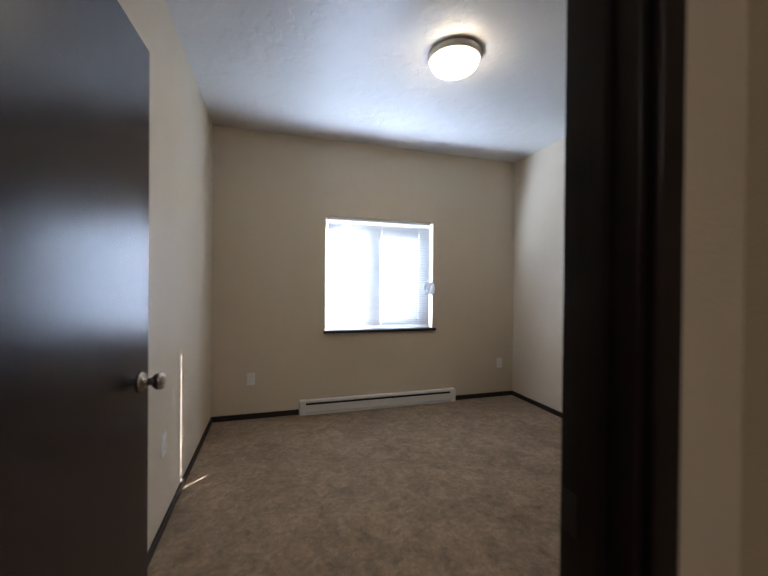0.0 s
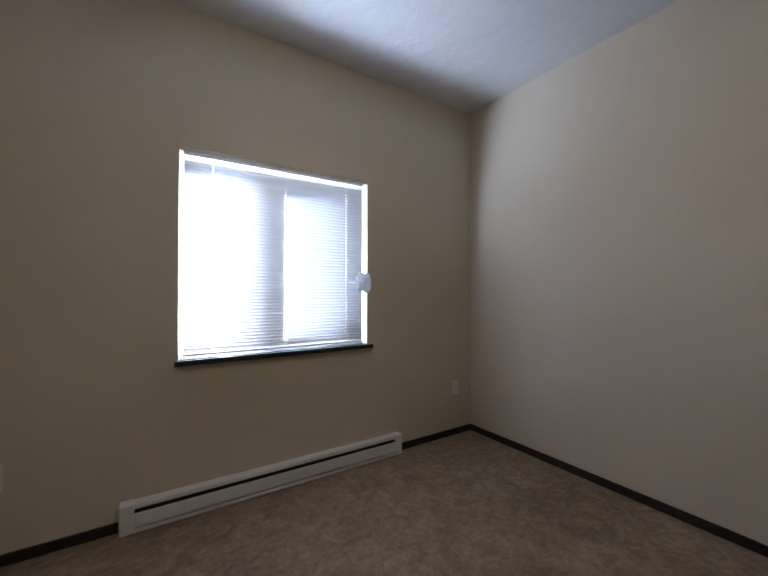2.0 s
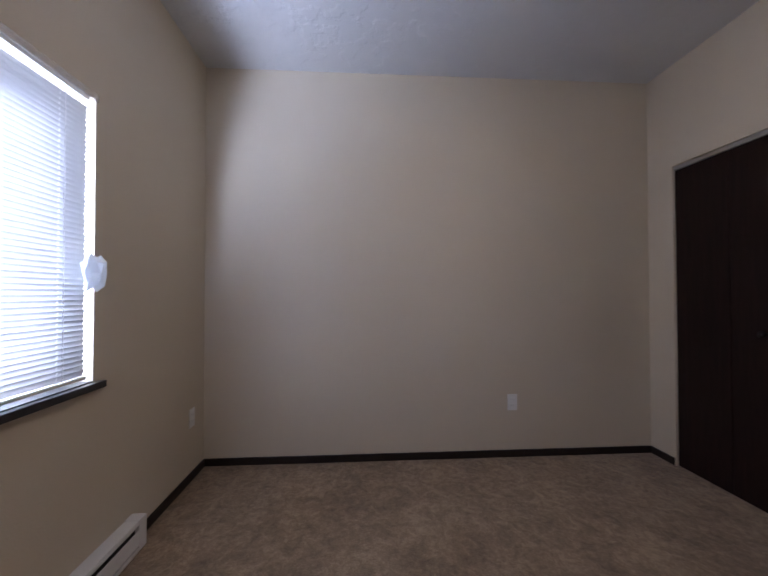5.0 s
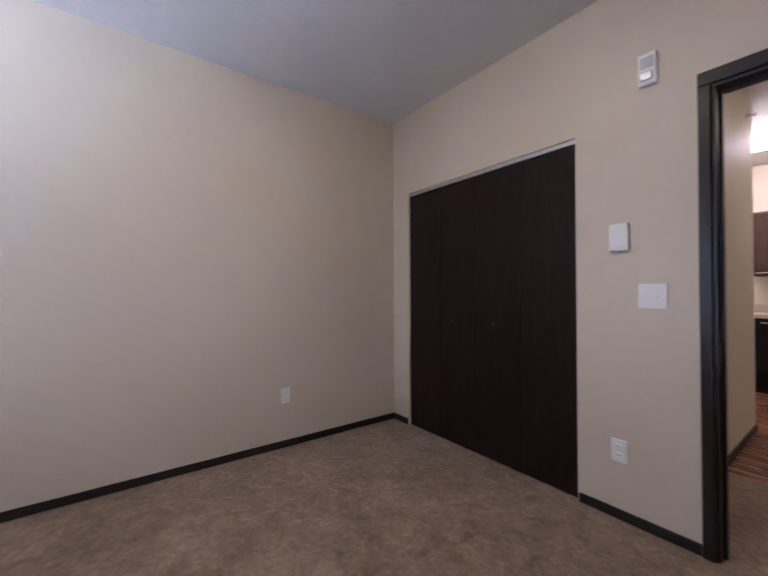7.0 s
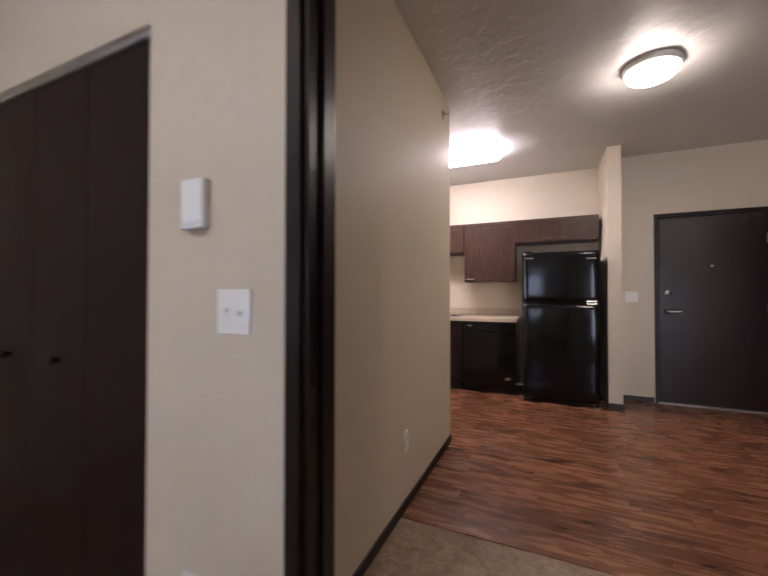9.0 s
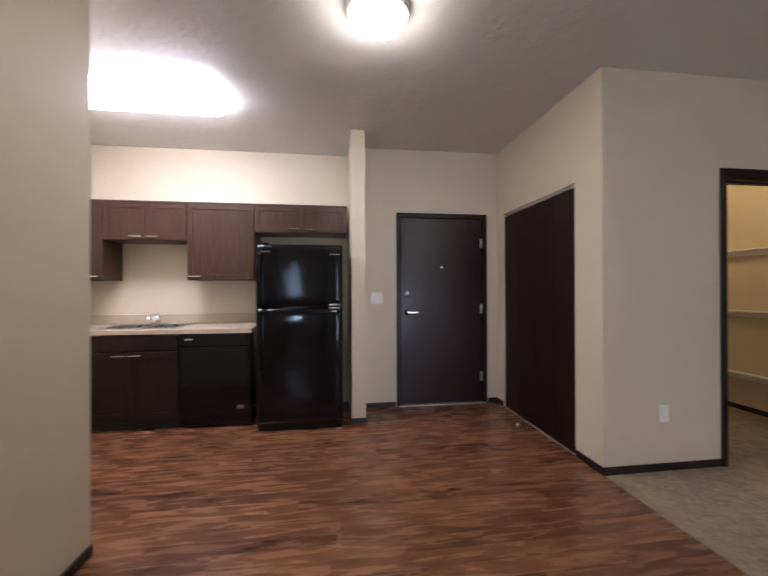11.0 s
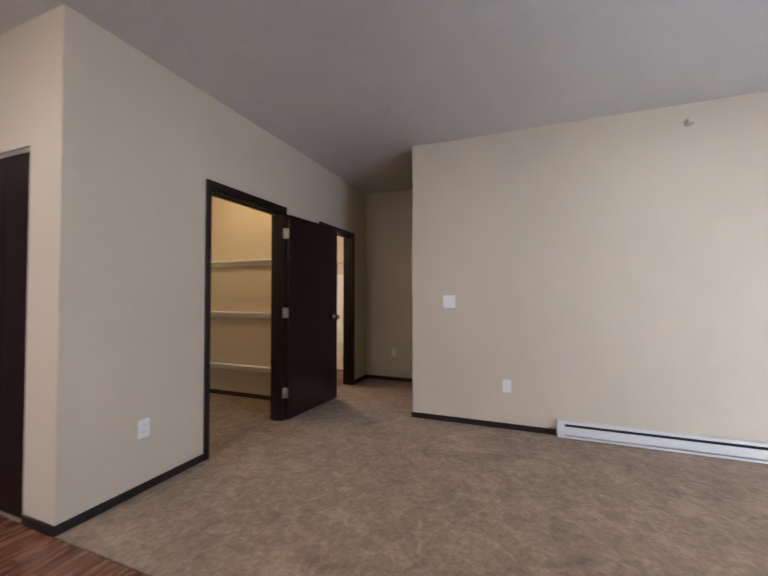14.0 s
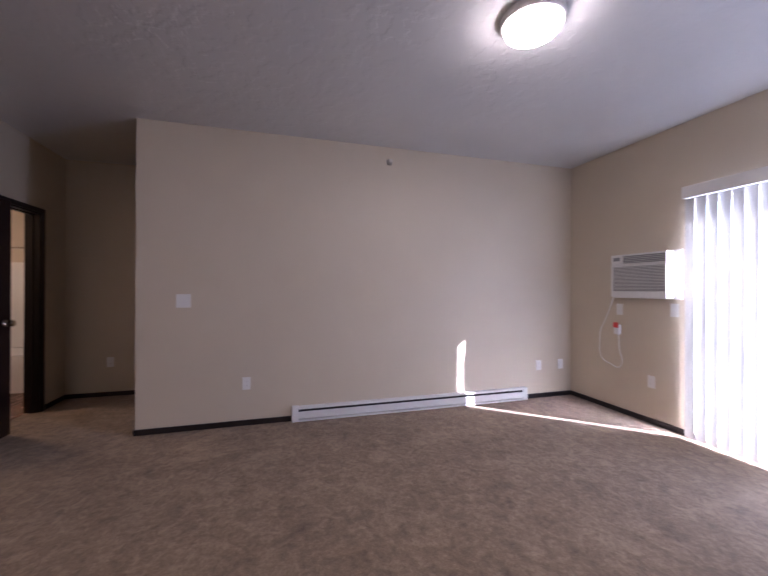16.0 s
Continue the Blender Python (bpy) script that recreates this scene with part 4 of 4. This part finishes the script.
# ---- patio door and vertical blind ----
pt = thing("door_7", pose(0, 0, 0), "white vinyl sliding glass patio door", "door", kind="structure")
px0, px1, pz0, pz1 = PATIO
py = 3.30
part("frame", boxes((px0, px0 + 0.02, py - 0.04, py + 0.05, pz0, pz1), (px1 - 0.035, px1, py - 0.04, py + 0.05, pz0, pz1), (px0 + 0.035, px1 - 0.035, py - 0.04, py + 0.05, pz1 - 0.035, pz1), (px0 + 0.035, px1 - 0.035, py - 0.04, py + 0.05, pz0, pz0 + 0.03)), VINYL, pt)
pm = (px0 + px1) / 2
for a, b, y in ((px0 + 0.02, pm + 0.03, py + 0.02), (pm - 0.03, px1 - 0.035, py - 0.02)):
    part("sash", boxes((a, a + 0.04, y - 0.018, y + 0.018, pz0 + 0.03, pz1 - 0.035), (b - 0.06, b, y - 0.018, y + 0.018, pz0 + 0.03, pz1 - 0.035), (a + 0.04, b - 0.06, y - 0.018, y + 0.018, pz1 - 0.07, pz1 - 0.035), (a + 0.04, b - 0.06, y - 0.018, y + 0.018, pz0 + 0.03, pz0 + 0.11)), VINYL, pt)
    g = part("pane", boxes((a + 0.04, b - 0.06, y - 0.003, y + 0.003, pz0 + 0.11, pz1 - 0.07)), GLASS, pt)
    g.visible_shadow = False
vb = thing("vertical_blind", pose(px0 + 0.07, NORTH - 0.075, 0), "closed white vertical blind with a wide valance", "blind")
bw2 = px1 - px0 + 0.02
part("valance", boxes((-0.03, bw2, -0.055, -0.045, 2.045, 2.145), (-0.03, -0.02, -0.045, 0.0745, 2.045, 2.145), (bw2 - 0.01, bw2, -0.045, 0.0745, 2.045, 2.145), bevel=0.002), WHITE, vb)
part("headrail", boxes((-0.018, bw2 - 0.02, -0.018, 0.018, 2.055, 2.09)), WHITE, vb)
bm = bmesh.new()
cv = []
for i in range(7):
    u = -1 + 2 * i / 6
    cv.append([bm.verts.new((0.0475 * u, 0.006 * (1 - u * u), z)) for z in (0.018, 2.05)])
for a, b in zip(cv, cv[1:]):
    bm.faces.new((a[0], b[0], b[1], a[1])).smooth = True
vane_me = finish("vane", bm, VANE)
nv = 23
for k in range(nv):
    v = new("vane", vane_me)
    v.parent = vb
    v.matrix_basis = pose(k * (bw2 - 0.04) / (nv - 1), 0, 0, 0, 0, -15 + 2.5 * math.sin(k * 2.1))

# ---- air conditioner ----
ac = thing("air_conditioner", pose(-3.21, NORTH, 1.41, 0, 0, FACE_N), "white through-wall air conditioner with a louvred grille", "air conditioner")
part("sleeve", boxes((-0.335, 0.335, -0.018, -0.001, -0.222, 0.222), (-0.258, 0.258, -0.0005, 0.15, -0.187, 0.187), bevel=0.002), WHITE, ac)
part("body", boxes((-0.28, 0.28, -0.098, -0.0185, -0.212, 0.212), bevel=0.008), WHITE, ac)
fg = part("front_grille", boxes((-0.28, -0.262, -0.118, -0.0985, -0.15, 0.09), (0.262, 0.28, -0.118, -0.0985, -0.15, 0.09), (-0.28, 0.28, -0.118, -0.0985, -0.212, -0.15), (-0.28, 0.28, -0.118, -0.0985, 0.09, 0.115), bevel=0.004), WHITE, ac)
for k in range(17):
    z = -0.142 + k * 0.0138
    part("louver", boxes((-0.262, 0.262, -0.115, -0.101, z, z + 0.006)), WHITE, fg)
part("grille_back", boxes((-0.262, 0.262, -0.1, -0.0986, -0.15, 0.09)), GREY, ac)
part("air_outlet", boxes((-0.15, 0.272, -0.108, -0.0985, 0.125, 0.195), bevel=0.004), GREY, ac, "grey recessed air outlet")
for k in range(4):
    z = 0.132 + k * 0.016
    part("outlet_vane", boxes((-0.145, 0.268, -0.117, -0.1085, z, z + 0.004)), WHITE, ac)
part("outlet_frame", boxes((-0.155, 0.28, -0.118, -0.0985, 0.196, 0.212), (0.272, 0.28, -0.118, -0.0985, 0.116, 0.1955), bevel=0.002), WHITE, ac)
part("control_panel", boxes((-0.28, -0.157, -0.118, -0.0985, 0.118, 0.212), bevel=0.003), WHITE, ac)
part("display", boxes((-0.25, -0.18, -0.1195, -0.1185, 0.15, 0.185)), GREY, ac)
cord = thing("power_cord", pose(-3.155, NORTH, 1.41), "white air conditioner power cord looping below with a red-button plug", "cord")
tube("cable", [(-0.385, -0.03, -0.222), (-0.43, -0.02, -0.32), (-0.50, -0.013, -0.47), (-0.558, -0.012, -0.58), (-0.565, -0.012, -0.70), (-0.56, -0.012, -0.84), (-0.53, -0.012, -0.89), (-0.43, -0.012, -0.925), (-0.34, -0.012, -0.945), (-0.30, -0.012, -0.89), (-0.325, -0.014, -0.76), (-0.335, -0.016, -0.60)], 0.0055, WHITE, cord)
plug = part("plug", boxes((-0.365, -0.305, -0.05, -0.0105, -0.60, -0.50), bevel=0.008), WHITE, cord)
part("button", boxes((-0.365, -0.305, -0.058, -0.0505, -0.53, -0.475), bevel=0.004), RED, plug, "red reset button")

# ---- outside ----
solid("ground", boxes((-400, 400, NOUT, 800, -0.5, -0.12)), GROUND, "pale sunlit concrete ground outside", "ground", "structure")

# ---- vinyl planks ----
PW, PL = 0.102, 0.915
y = -1.108
rnd = random.Random(7)
plank_meshes = {}
while y > KIT_S + 0.01:
    yl = max(y - PW, KIT_S)
    right = HALL_X if yl > -2.23 else KIT_E
    if yl < -3.95:
        right = BLOCK_X + 1.5 if yl < ENTRY_Y else KIT_E
    x = BLOCK_X + 0.008 - rnd.random() * PL
    while x < right:
        a, b = max(x, BLOCK_X + 0.008), min(x + PL, right)
        if b - a > 0.02 and yl > ENTRY_Y - 0.1:
            key = (round(b - a, 3), round(y - yl, 3))
            if key not in plank_meshes:
                plank_meshes[key] = finish("plank", boxes((0.0006, key[0] - 0.0006, 0.0006, key[1] - 0.0006, 0, 0.006), bevel=0.0008), PLANK)
            ob = new("plank", plank_meshes[key])
            ob.parent = vinyl_floor
            ob.matrix_basis = pose(a, yl, -0.006)
        x += PL
    y -= PW
